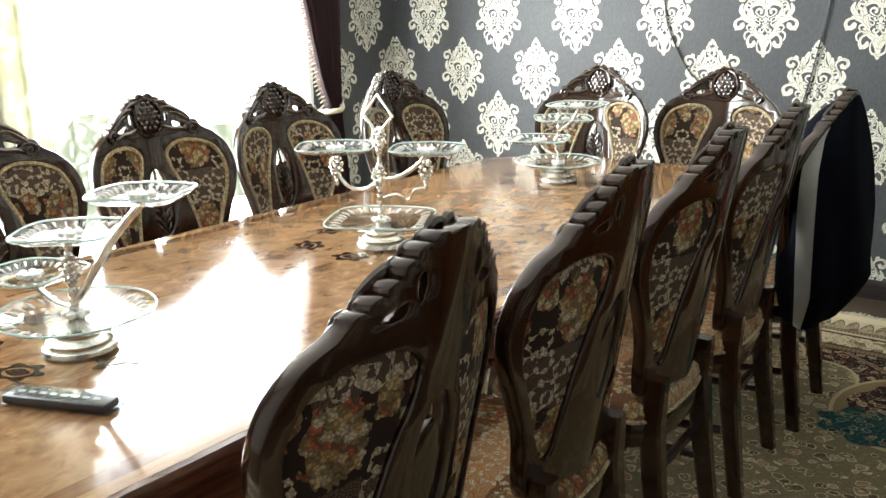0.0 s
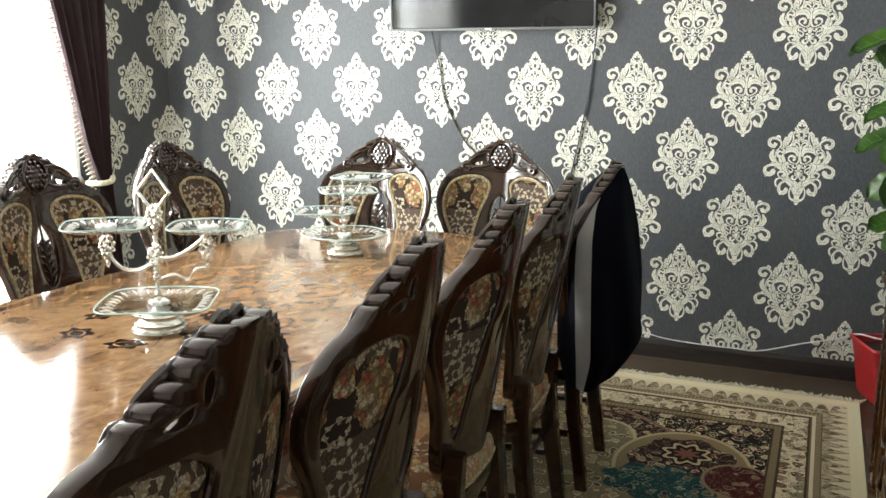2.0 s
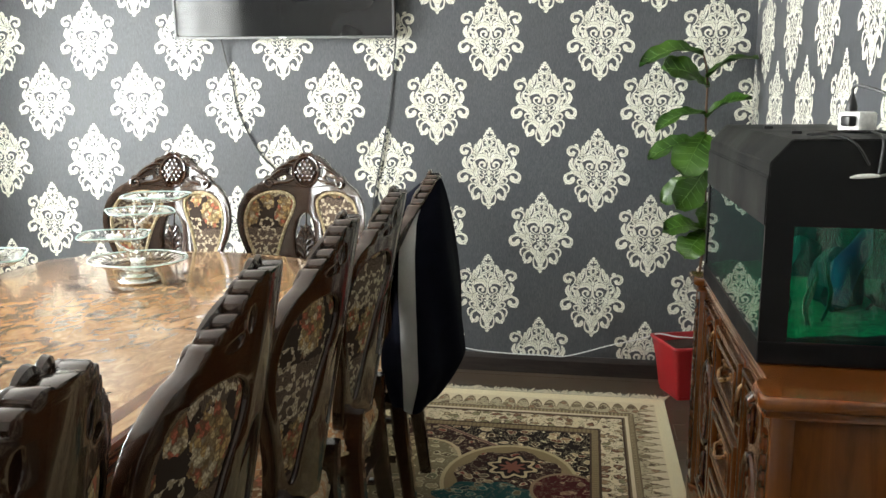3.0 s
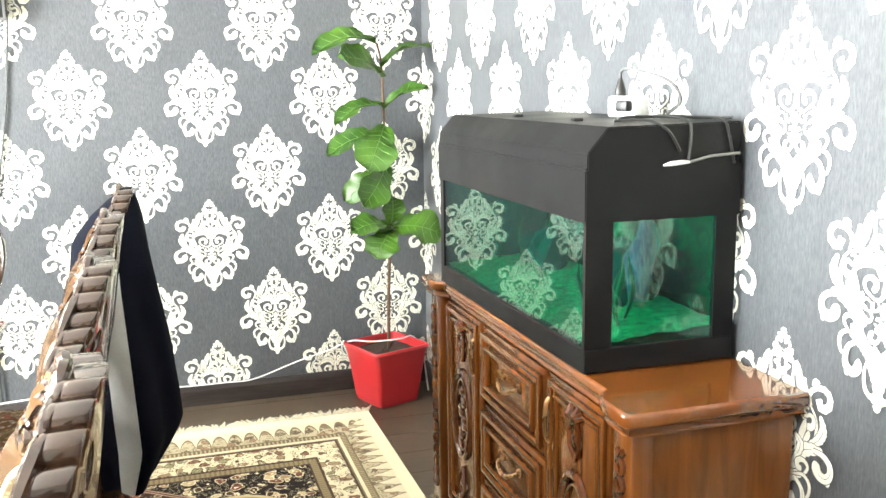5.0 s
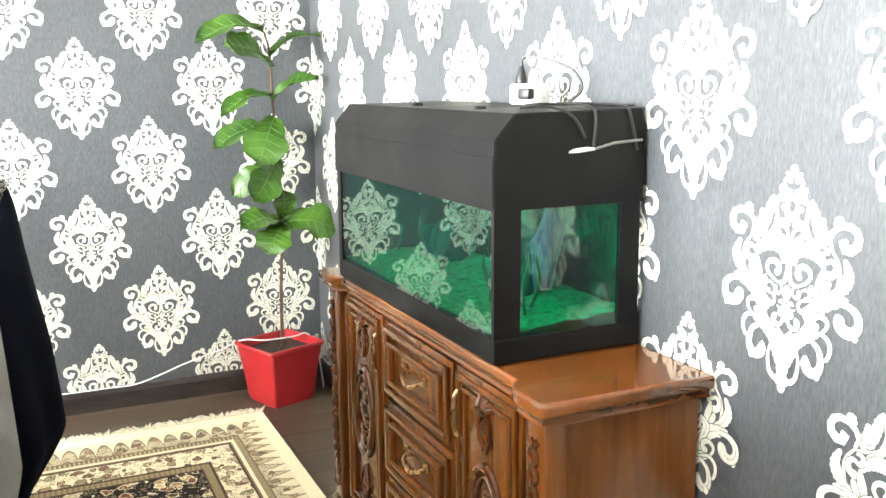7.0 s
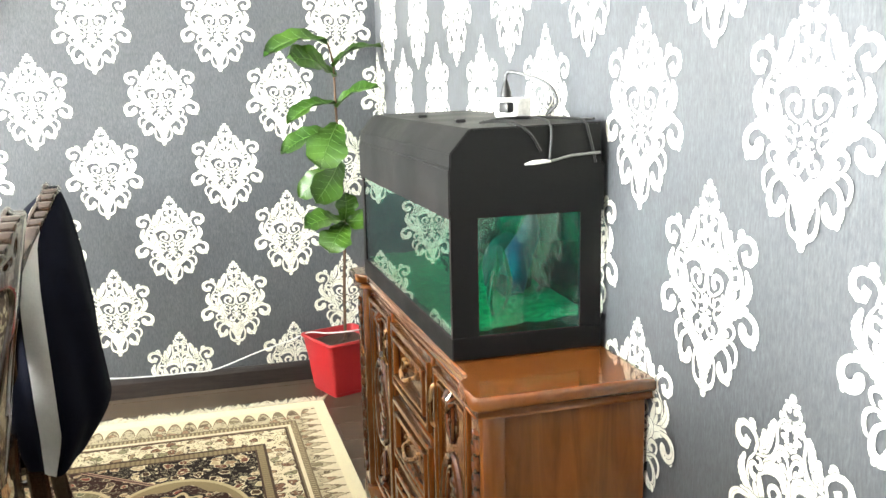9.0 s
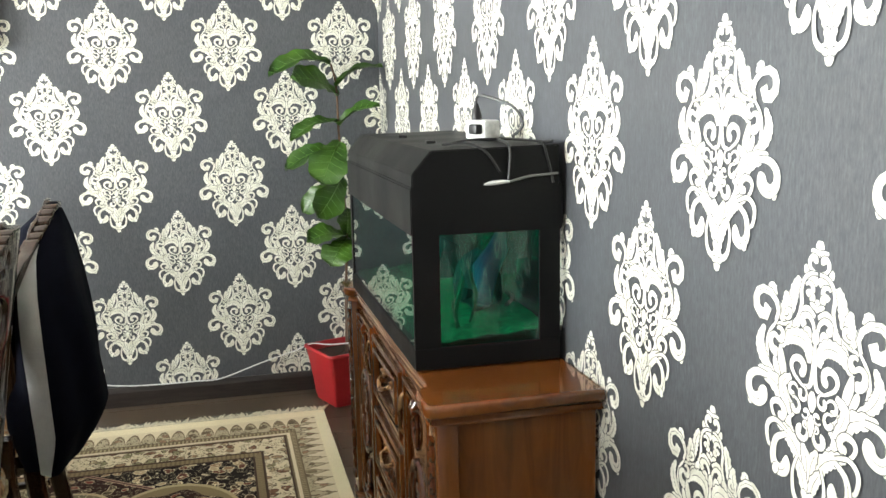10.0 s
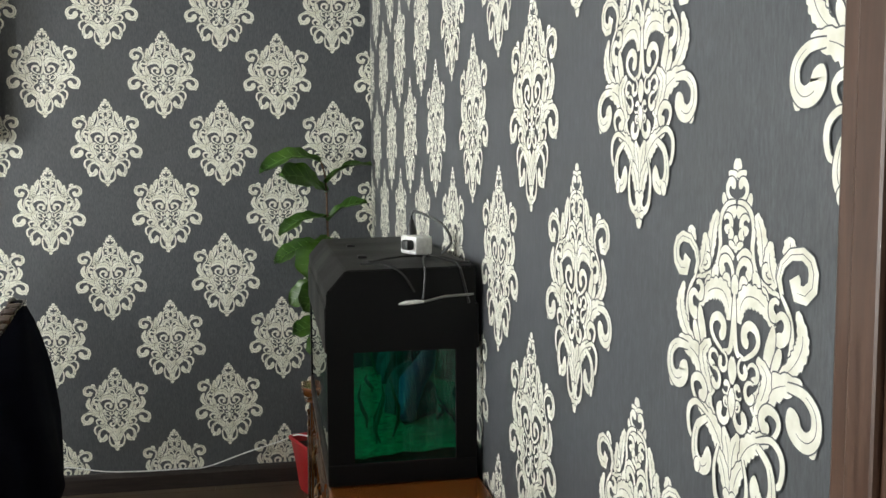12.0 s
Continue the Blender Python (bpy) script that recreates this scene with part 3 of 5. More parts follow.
def skirting(a, b):
    """Runs the profile from a to b along a wall whose room lies on the left of the way."""
    a, b = Vector((*a, 0)), Vector((*b, 0))
    into = Vector((0, 0, 1)).cross((b - a).normalized())
    bm = bmesh.new()
    ends = [[bm.verts.new(p + into * u + Vector((0, 0, v))) for u, v in sk] for p in (a, b)]
    n = len(sk)
    for k in range(n):
        bm.faces.new((ends[0][k], ends[0][(k + 1) % n], ends[1][(k + 1) % n], ends[1][k]))
    bm.faces.new(ends[0][::-1])
    bm.faces.new(ends[1])
    bmesh.ops.recalc_face_normals(bm, faces=bm.faces)
    return bm


for a, b in (((XR, YB), (XL, YB)), ((XR, 0.967), (XR, YB - 0.02)), ((XL, YB - 0.02), (XL, YN))):
    structure("baseboard", skirting(a, b), SKIRT, "almost black wooden skirting board along the wall", "skirting")

# door beside the aquarium wall
DOOR = tagged(new("door_1"), "brown wooden door with a moulded casing, closed", "door", kind="structure")
for y0, y1 in ((0.872, 0.962), (-0.07, 0.02)):
    casing = box(XR - 0.022, XR + 0.0, y0, y1, 0.0, 2.10, 0.004)
    box(XR - 0.030, XR - 0.020, y0 + 0.022, y1 - 0.03, 0.0, 2.09, 0.004, casing)
    part("casing", casing, DOOR_WOOD, DOOR)
part("casing", box(XR - 0.0215, XR, -0.07, 0.962, 2.102, 2.19, 0.004), DOOR_WOOD, DOOR)
part("jamb", box(XR + 0.001, XR + T, 0.827, 0.866, 0.0, 2.04, 0.002), DOOR_WOOD, DOOR)
leaf = part("door_leaf", box(XR + 0.05, XR + 0.09, 0.021, 0.825, 0.005, 2.04, 0.003), DOOR_WOOD, DOOR)
part("door_handle", tube([(XR + 0.05, 0.10, 1.0), (XR + 0.0, 0.10, 1.0), (XR - 0.005, 0.115, 1.0), (XR - 0.005, 0.22, 1.0)], 0.009), STEEL, leaf)

# ---- wallpaper motifs ----
def crown_strokes():
    """Strokes of the motif's right half, in units of its drop, y down from the tip: a line, a width and how the width runs."""
    return [
        ([(0.0, -0.002), (0.002, 0.022), (0.0, 0.054)], 0.040, "leaf"), ([(0.0, 0.040), (0.022, 0.041), (0.047, 0.034)], 0.024, "leaf"),
        ([(0.006, 0.108), (0.032, 0.104), (0.048, 0.090), (0.050, 0.072), (0.036, 0.058), (0.020, 0.062), (0.022, 0.078)], 0.025, "scroll"),
        ([(0.050, 0.128), (0.066, 0.110), (0.071, 0.088)], 0.026, "leaf"), ([(0.004, 0.150), (0.030, 0.130), (0.064, 0.130)], 0.042, "leaf"),
        ([(0.006, 0.112), (0.040, 0.116), (0.070, 0.135), (0.086, 0.165), (0.088, 0.195), (0.084, 0.230), (0.098, 0.278), (0.136, 0.314), (0.200, 0.330), (0.230, 0.336)], 0.019, "stem"),
        ([(0.066, 0.160), (0.050, 0.150), (0.030, 0.158), (0.028, 0.178), (0.046, 0.186), (0.054, 0.174)], 0.028, "scroll"),
        ([(0.032, 0.182), (0.024, 0.200), (0.042, 0.206)], 0.024, "leaf"), ([(0.100, 0.140), (0.124, 0.185), (0.134, 0.235), (0.144, 0.292)], 0.048, "leaf"),
        ([(0.0, 0.200), (0.004, 0.222), (0.0, 0.246)], 0.020, "leaf"), ([(0.006, 0.234), (0.020, 0.226), (0.038, 0.220)], 0.020, "leaf"),
    ]


def shoulder_strokes():
    return [
        ([(0.008, 0.262), (0.048, 0.242), (0.080, 0.250)], 0.024, "stem"), ([(0.012, 0.336), (0.014, 0.292), (0.040, 0.266), (0.070, 0.272), (0.072, 0.296), (0.054, 0.304)], 0.030, "scroll"),
        ([(0.0, 0.305), (0.006, 0.335), (0.0, 0.362)], 0.026, "leaf"), ([(0.028, 0.345), (0.040, 0.318), (0.056, 0.330), (0.050, 0.372)], 0.030, "leaf"),
        ([(0.096, 0.288), (0.110, 0.315), (0.114, 0.350)], 0.038, "leaf"), ([(0.132, 0.325), (0.150, 0.345), (0.162, 0.372)], 0.034, "leaf"),
        ([(0.024, 0.430), (0.034, 0.384), (0.062, 0.356), (0.110, 0.354), (0.155, 0.374), (0.198, 0.416)], 0.062, "leaf"),
        ([(0.0, 0.355), (0.003, 0.42), (0.008, 0.475), (0.022, 0.512), (0.062, 0.520)], 0.022, "stem"),
        ([(0.058, 0.520), (0.104, 0.494), (0.124, 0.466), (0.114, 0.438), (0.082, 0.428), (0.056, 0.444), (0.058, 0.472), (0.078, 0.476)], 0.032, "scroll"),
        ([(0.202, 0.314), (0.180, 0.285), (0.167, 0.245), (0.174, 0.204)], 0.056, "leaf"), ([(0.206, 0.297), (0.214, 0.270), (0.223, 0.242)], 0.024, "leaf"),
    ]


def shoulder_scrolls():
    return [
        ([(0.178, 0.302), (0.160, 0.302), (0.144, 0.290), (0.146, 0.272), (0.162, 0.270)], 0.022, "scroll"), ([(0.272, 0.240), (0.256, 0.218), (0.262, 0.188)], 0.060, "leaf"),
        ([(0.228, 0.330), (0.212, 0.290), (0.226, 0.254), (0.262, 0.228), (0.310, 0.222), (0.342, 0.238), (0.354, 0.264), (0.350, 0.296), (0.322, 0.318), (0.290, 0.316), (0.280, 0.294), (0.298, 0.276)], 0.048, "scroll"),
        ([(0.224, 0.330), (0.262, 0.376), (0.274, 0.428), (0.264, 0.482), (0.222, 0.528), (0.178, 0.568)], 0.019, "stem"), ([(0.215, 0.540), (0.278, 0.496), (0.312, 0.452), (0.318, 0.412), (0.294, 0.358)], 0.056, "leaf"),
        ([(0.190, 0.402), (0.226, 0.378), (0.252, 0.394), (0.248, 0.426), (0.222, 0.440), (0.206, 0.428)], 0.038, "scroll"), ([(0.216, 0.352), (0.200, 0.346), (0.182, 0.358), (0.186, 0.384), (0.204, 0.386)], 0.028, "scroll"),
        ([(0.160, 0.532), (0.172, 0.490), (0.186, 0.450), (0.194, 0.412)], 0.042, "leaf"), ([(0.192, 0.530), (0.215, 0.490), (0.226, 0.460)], 0.032, "leaf"),
    ]


def heart_strokes():
    return [
        ([(0.104, 0.652), (0.160, 0.592), (0.225, 0.553), (0.324, 0.528)], 0.074, "leaf"), ([(0.352, 0.636), (0.366, 0.660), (0.368, 0.688)], 0.040, "leaf"),
        ([(0.262, 0.545), (0.330, 0.548), (0.376, 0.580), (0.380, 0.628), (0.350, 0.656), (0.312, 0.652), (0.288, 0.626), (0.302, 0.596)], 0.060, "scroll"),
        ([(0.122, 0.506), (0.168, 0.540), (0.156, 0.592), (0.116, 0.648)], 0.046, "leaf"),
        (spiral(0.055, 0.550, 0.030, 0.008, 250, -80), 0.022, "scroll"), (spiral(0.108, 0.552, 0.032, 0.008, 200, 500), 0.022, "scroll"), (spiral(0.092, 0.606, 0.034, 0.008, 300, -20), 0.024, "scroll"),
        (spiral(0.030, 0.612, 0.024, 0.006, 30, 360), 0.018, "scroll"), (spiral(0.050, 0.684, 0.040, 0.009, 240, -90), 0.032, "scroll"), (spiral(0.030, 0.652, 0.016, 0.004, 120, -200), 0.014, "scroll"),
        ([(0.0, 0.525), (0.010, 0.56), (0.0, 0.60)], 0.026, "leaf"), ([(0.0, 0.610), (0.008, 0.645), (0.0, 0.690)], 0.020, "leaf"), ([(0.074, 0.738), (0.104, 0.716), (0.124, 0.690), (0.120, 0.655)], 0.046, "leaf"),
        ([(0.160, 0.716), (0.212, 0.682), (0.230, 0.648), (0.214, 0.626), (0.178, 0.622), (0.152, 0.646), (0.164, 0.672), (0.186, 0.660)], 0.032, "scroll"),
    ]


def foot_strokes():
    return [
        ([(0.028, 0.885), (0.044, 0.805), (0.082, 0.752), (0.138, 0.718), (0.192, 0.698)], 0.064, "leaf"), ([(0.008, 0.860), (0.012, 0.790), (0.040, 0.726)], 0.050, "leaf"),
        ([(0.130, 0.716), (0.196, 0.696), (0.240, 0.716), (0.252, 0.752), (0.240, 0.795), (0.214, 0.806)], 0.022, "stem"),
        ([(0.135, 0.728), (0.190, 0.762), (0.208, 0.815), (0.200, 0.856), (0.168, 0.876), (0.138, 0.864), (0.132, 0.838), (0.146, 0.826)], 0.056, "scroll"), ([(0.178, 0.862), (0.190, 0.880), (0.192, 0.902)], 0.036, "leaf"),
        ([(0.014, 0.905), (0.034, 0.845), (0.072, 0.792)], 0.050, "leaf"), ([(0.066, 0.785), (0.086, 0.840), (0.086, 0.890), (0.074, 0.932), (0.044, 0.956), (0.016, 0.945), (0.012, 0.914), (0.034, 0.902)], 0.032, "scroll"),
        ([(0.0, 0.945), (0.004, 0.985), (0.0, 1.016)], 0.040, "leaf"), ([(0.004, 0.970), (0.022, 0.970), (0.038, 0.962)], 0.024, "leaf"),
    ]


def stroke_width(kind, s):
    """Share of the full width at s along a stroke: leaves taper to both ends, scrolls swell to a round end."""
    if kind == "leaf":
        return 0.10 + 0.90 * math.sin(math.pi * min(1, 0.06 + 0.92 * s)) ** 0.7
    cap = min(1, max(0.0, (1 - s) / 0.07)) ** 0.5
    if kind == "stem":
        return (0.55 + 0.45 * math.sin(math.pi * s)) * max(0.3, cap)
    return (0.34 + 0.66 * min(1, 1.25 * s) ** 0.9) * max(0.25, cap)


MOTIF_H = 0.405


def motif_bm(clip=None):
    """One damask motif in the xz plane, tip at the origin, facing -y; clip = (axis, limit, sign) cuts part of it away."""
    bm = bmesh.new()
    for i, (line, width, kind) in enumerate(crown_strokes() + shoulder_strokes() + shoulder_scrolls() + heart_strokes() + foot_strokes()):
        line = smooth_line(line, 7) if len(line) < 12 else [np.array(p) for p in line]
        n = len(line) - 1
        for side in (1, -1):
            rim = [[], []]
            leaf = [[], []]
            for k, p in enumerate(line):
                way = line[min(k + 1, n)] - line[max(k - 1, 0)]
                way = way / (np.linalg.norm(way) + 1e-9)
                w = width * stroke_width(kind, k / n) * 0.50
                if width > 0.045 and kind == "leaf":
                    w *= 1 + 0.13 * math.sin(2.0 * k)
                for rows, grow, up in ((rim, 0.0042, 0), (leaf, 0.0, 1)):
                    lift = -0.0004 - 0.000007 * (4 * i + 2 * (side < 0) + up)
                    for row, off in zip(rows, (w + grow, -w - grow)):
                        q = p + off * np.array((-way[1], way[0]))
                        row.append(bm.verts.new((side * max(0, q[0]) * MOTIF_H, lift, -q[1] * MOTIF_H)))
            vein = [[], []]
            for k, p in enumerate(line):
                way = line[min(k + 1, n)] - line[max(k - 1, 0)]
                way = way / (np.linalg.norm(way) + 1e-9)
                for row, off in zip(vein, (0.0014, -0.0014)):
                    q = p + off * math.sin(math.pi * k / n) * np.array((-way[1], way[0]))
                    row.append(bm.verts.new((side * max(0, q[0]) * MOTIF_H, -0.0004 - 0.000007 * (4 * i + 2 * (side < 0) + 1.6), -q[1] * MOTIF_H)) if width > 0.044 and n // 6 <= k <= n - n // 4 else None)
            for slot, (left, right) in ((1, rim), (0, leaf), (1, vein)):
                for k in range(n):
                    if left[k] is None or left[k + 1] is None:
                        continue
                    quad = (left[k], left[k + 1], right[k + 1], right[k])
                    bm.faces.new(quad if side > 0 else quad[::-1]).material_index = slot
    if clip:
        for axis, limit, sign in clip:
            no = Vector((0, 0, 0))
            no[axis] = sign
            co = Vector((0, 0, 0))
            co[axis] = limit
            bmesh.ops.bisect_plane(bm, geom=bm.verts[:] + bm.edges[:] + bm.faces[:], plane_co=co, plane_no=no, clear_outer=True)
    for f in bm.faces:
        if f.normal.y > 0:
            f.normal_flip()
    return bm


def motif_mesh(clip=None):
    me = bpy.data.meshes.new("motif")
    bm = motif_bm(clip)
    bm.normal_update()
    for f in bm.faces:
        if f.normal.y > 0:
            f.normal_flip()
    bm.to_mesh(me)
    bm.free()
    me.materials.append(MOTIF)
    me.materials.append(PAPER)
    return me


MOTIF_MESH = motif_mesh()


def paper_wall(wall, origin, turn, u0, u1, cols, rows_even, rows_odd, pitch, flip=1):
    """Hangs motifs on a wall: u runs along it, from u0 to u1; even and odd columns are dropped by half."""
    half = 0.41 * MOTIF_H
    for k in cols:
        u = origin + pitch / 2 * k
        for z in rows_even if k % 2 == 0 else rows_odd:
            clip = []
            if u - half < u0:
                clip.append((0, flip * (u0 - u + 0.001), -flip))
            if u + half > u1:
                clip.append((0, flip * (u1 - u - 0.001), flip))
            if z - 1.02 * MOTIF_H < 0.097:
                clip.append((2, 0.097 - z, -1))
            if z > ZC:
                clip.append((2, ZC - z - 0.001, 1))
            if u - half >= u1 or u + half <= u0 or z < 0.12 or z - 1.02 * MOTIF_H > ZC:
                continue
            me = motif_mesh(clip) if clip else MOTIF_MESH
            if len(me.polygons):
                shared("motif", me, wall, turn(u, z))


V = 0.6453
ROWS_A = [0.940 + V * k for k in (-1, 0, 1, 2)]
ROWS_B = [1.262 + V * k for k in (-1, 0, 1, 2)]
paper_wall(WALL_BACK, -0.426, lambda u, z: pose(u, YB, z), XL, XR, range(-14, 6), ROWS_A, ROWS_B, 0.537)
paper_wall(WALL_RIGHT, 2.201, lambda u, z: pose(XR, u, z, 0, 0, 90) @ pose(0, 0, 0, 0, 0, 180), 0.964, YB, range(-6, 12), [0.926 + V * k for k in (-1, 0, 1, 2)], [1.248 + V * k for k in (-1, 0, 1, 2)], 0.517, -1)
paper_wall(WALL_LEFT, 4.79, lambda u, z: pose(XL, u, z, 0, 0, 90), 3.93, YB, range(-3, 1), ROWS_B, ROWS_A, 0.537)


# ---- chairs ----
def back_bend(u, v, w):
    """From the backrest's own plane into the chair: leaning back, its sides curving forward."""
    u, lean = u * 1.12, (v - 0.50) * 0.165
    return (u, 0.20 + lean - 0.125 * abs(u) - 0.58 * u * u + w, 0.5 + (v - 0.5) * 1.005)


def bend(bm, shift=0.0):
    """Cuts a plate into upright strips, so that it can follow the bend, and bends it."""
    for u in (-0.22, -0.18, -0.14, -0.10, -0.06, -0.03, 0.0, 0.03, 0.06, 0.10, 0.14, 0.18, 0.22):
        bmesh.ops.bisect_plane(bm, geom=bm.verts[:] + bm.edges[:] + bm.faces[:], plane_co=(u, 0, 0), plane_no=(1, 0, 0), dist=1e-6)
    return move(bm, lambda u, v, w: back_bend(u, v, w + shift))


def catmull2(pts, n=5):
    return [tuple(p) for p in smooth_line(pts, n)]


KIDNEY = [(u * 1.13, 0.795 + (v - 0.795) * 1.03) for u, v in ((0.040, 0.955), (0.075, 0.985), (0.130, 0.985), (0.178, 0.955), (0.200, 0.89), (0.195, 0.815), (0.172, 0.735), (0.150, 0.655), (0.128, 0.60), (0.108, 0.605), (0.098, 0.67), (0.086, 0.75), (0.066, 0.84), (0.044, 0.905))]


def chair():
    c = thing("dining_chair", "dark carved walnut dining chair with brown floral tapestry upholstery", "chair", group="chairs round the table")
    outer = catmull2([(0.0, 0.505), (0.10, 0.515), (0.155, 0.505), (0.176, 0.55), (0.190, 0.64), (0.216, 0.73), (0.244, 0.81), (0.254, 0.88), (0.243, 0.95), (0.212, 1.003), (0.176, 1.030)])
    kid = [tuple(p) for p in smooth_line(KIDNEY, 4, True)]
    oval = [(0.040 * math.cos(a), 0.785 + 0.115 * math.sin(a)) for a in (2 * math.pi * k / 24 for k in range(24))]
    # crest with scalloped shoulders and pierced leaves
    top = [(0.0, 1.146), (0.020, 1.144)]
    a, b = np.array((0.024, 1.142)), np.array((0.160, 1.042))
    for k in range(6):
        for f in (0.0, 0.08, 0.25, 0.5, 0.75, 0.92):
            q = a + (b - a) * (k + f) / 6
            lift = 0.0095 * math.sin(math.pi * f) ** 0.6 + (0.010 * math.sin(math.pi * (k + f) / 3) if k < 3 else 0.0)
            top.append((q[0] + lift * 0.55, q[1] + lift * 0.83))
    hole = [(0.094 + 0.020 * math.cos(a) + 0.005 * math.cos(2 * a), 1.048 + 0.009 * math.sin(a) - 0.006 * math.cos(a)) for a in (2 * math.pi * k / 12 for k in range(12))]
    slit = [(0.062 + 0.0085 * math.cos(a), 1.076 + 0.021 * math.sin(a)) for a in (2 * math.pi * k / 12 for k in range(12))]
    pierced = [hole, [(-u, v) for u, v in hole], slit, [(-u, v) for u, v in slit]]
    frame_bm = flat_shape([mirrored(outer + top[::-1]), kid, [(-u, v) for u, v in kid], oval] + pierced, 0.034, 0.004)
    part("back_frame", bend(frame_bm), CHAIR_WOOD, c, "", True)
    face = top + [(0.165, 1.034), (0.13, 1.022), (0.06, 1.012), (0.0, 1.008)]
    crest = part("crest", bend(flat_shape([mirrored(face)] + pierced, 0.008, 0.0025), -0.018), CHAIR_WOOD, c, "carved scalloped crest rail", True)
    berries = blob((0, 0, 0), 0.05, None, 2, (1.0, 0.5, 1.30))
    move(berries, lambda x, y, z: Vector(back_bend(x, 1.078 + z, -0.015)) + Vector((0, y * 0.8, 0)))
    tube([back_bend(0.05 * math.cos(a), 1.078 + 0.064 * math.sin(a), -0.023) for a in (2 * math.pi * k / 24 for k in range(25))], 0.008, 6, berries, False)
    for i, j in ((i, j) for j in range(-3, 4) for i in range(-3, 4)):
        u, v = (i + 0.5 * (j % 2)) * 0.0185, j * 0.0165 - 0.004
        if (u / 0.042) ** 2 + (v / 0.052) ** 2 < 1:
            blob(Vector(back_bend(u, 1.078 + v, -0.027)), 0.0105, berries, 1)
    part("grape_medallion", berries, CHAIR_WOOD, crest, "carved grape medallion", True)
    scrolls = bmesh.new()
    for sgn in (1, -1):
        for line, r in ((spiral(0.140, 1.028, 0.021, 0.004, 130, -330, 18), 0.0085), ([(0.078, 1.088), (0.095, 1.086), (0.114, 1.072), (0.136, 1.052)], 0.009), ([(0.048, 1.105), (0.074, 1.108), (0.104, 1.092), (0.128, 1.072)], 0.008), ([(0.046, 1.045), (0.075, 1.032), (0.105, 1.030), (0.125, 1.020)], 0.009), ([(0.03, 1.130), (0.052, 1.126), (0.076, 1.112)], 0.008), ([(0.0, 1.146), (0.016, 1.152), (0.030, 1.140)], 0.008)):
            pts = [back_bend(sgn * u, v, -0.022) for u, v in (smooth_line(line, 4) if len(line) < 10 else line)]
            tube(pts, [r * (0.55 + 0.45 * math.sin(math.pi * k / (len(pts) - 1))) for k in range(len(pts))], 6, scrolls)
    part("carved_leaves", scrolls, CHAIR_WOOD, crest, "", True)
    # pierced oval splat filled with carved leaves
    blade = [(0.0, 0.652), (0.024, 0.690), (0.037, 0.740), (0.037, 0.785), (0.024, 0.825), (0.0, 0.852)]
    splat = bend(flat_shape([mirrored(catmull2(blade))], 0.018, 0.004))
    tube([back_bend(0, 0.665, -0.010), back_bend(0, 0.76, -0.013), back_bend(0, 0.90, -0.004)], [0.006, 0.005, 0.004], 6, splat)
    for k in range(6):
        for sgn in (1, -1):
            tube([back_bend(0, 0.675 + 0.028 * k, -0.010), back_bend(sgn * 0.016, 0.700 + 0.028 * k, -0.012), back_bend(sgn * (0.032 if 0 < k < 4 else 0.020), 0.712 + 0.026 * k, -0.008)], [0.004, 0.007, 0.003], 6, splat)
    part("splat", splat, CHAIR_WOOD, c, "pierced carved oval splat", True)
    # upholstered panels, padded on both faces, with braid round them
    for sgn in (1, -1):
        line = [(sgn * u, v) for u, v in kid]
        if sgn < 0:
            line = line[::-1]
        cx, cy = np.mean(line, 0)
        pad = bmesh.new()
        for way in (1, -1):
            rings = []
            for s, h in ((1.03, 0.006), (0.9, 0.012), (0.6, 0.0175), (0.25, 0.0195)) if way < 0 else ((1.03, 0.004), (0.9, 0.008), (0.6, 0.011), (0.25, 0.012)):
                rings.append([pad.verts.new(back_bend(cx + (u - cx) * s, cy + (v - cy) * s, way * h)) for u, v in line])
            for a, b in zip(rings, rings[1:]):
                for k in range(len(line)):
                    q = (a[k], a[(k + 1) % len(line)], b[(k + 1) % len(line)], b[k])
                    pad.faces.new(q if way < 0 else q[::-1])
            pad.faces.new(rings[-1] if way < 0 else rings[-1][::-1])
        panel = part("back_panel", pad, TAPESTRY, c, "brown tapestry panel with woven flowers", True)
        loop = [back_bend(cx + (u - cx) * 0.965, cy + (v - cy) * 0.972, -0.0135) for u, v in line]
        part("braid", tube(loop + loop[:1], 0.0075, 6, None, False), BRAID, panel, "beige braid trim", True)
    # legs: back legs splay, front legs are cabriole
    for sgn in (1, -1):
        bl = bmesh.new()
        rows = [(0.168, 0.205, 0.56, 0.022), (0.172, 0.196, 0.44, 0.026), (0.176, 0.210, 0.28, 0.024), (0.186, 0.248, 0.0, 0.019)]
        rings = [[bl.verts.new((sgn * u + dx * r, y + dy * r * 1.1, z)) for dx, dy in ((-1, -0.7), (-0.7, -1), (0.7, -1), (1, -0.7), (1, 0.7), (0.7, 1), (-0.7, 1), (-1, 0.7))] for u, y, z, r in rows]
        for a, b in zip(rings, rings[1:]):
            for k in range(8):
                bl.faces.new((a[k], b[k], b[(k + 1) % 8], a[(k + 1) % 8]))
        bl.faces.new(rings[-1][::-1])
        bl.faces.new(rings[0])
        part("leg", bl, CHAIR_WOOD, c, "", True)
        fl = smooth_line([(sgn * 0.20, -0.205, 0.43), (sgn * 0.215, -0.225, 0.33), (sgn * 0.20, -0.205, 0.15), (sgn * 0.195, -0.20, 0.05), (sgn * 0.205, -0.215, 0.0)], 5)
        n = len(fl) - 1
        part("leg", tube(fl, [0.034 - 0.017 * min(1, 1.5 * k / n) + (0.006 if k == n else 0) for k in range(n + 1)], 10), CHAIR_WOOD, c, "", True)
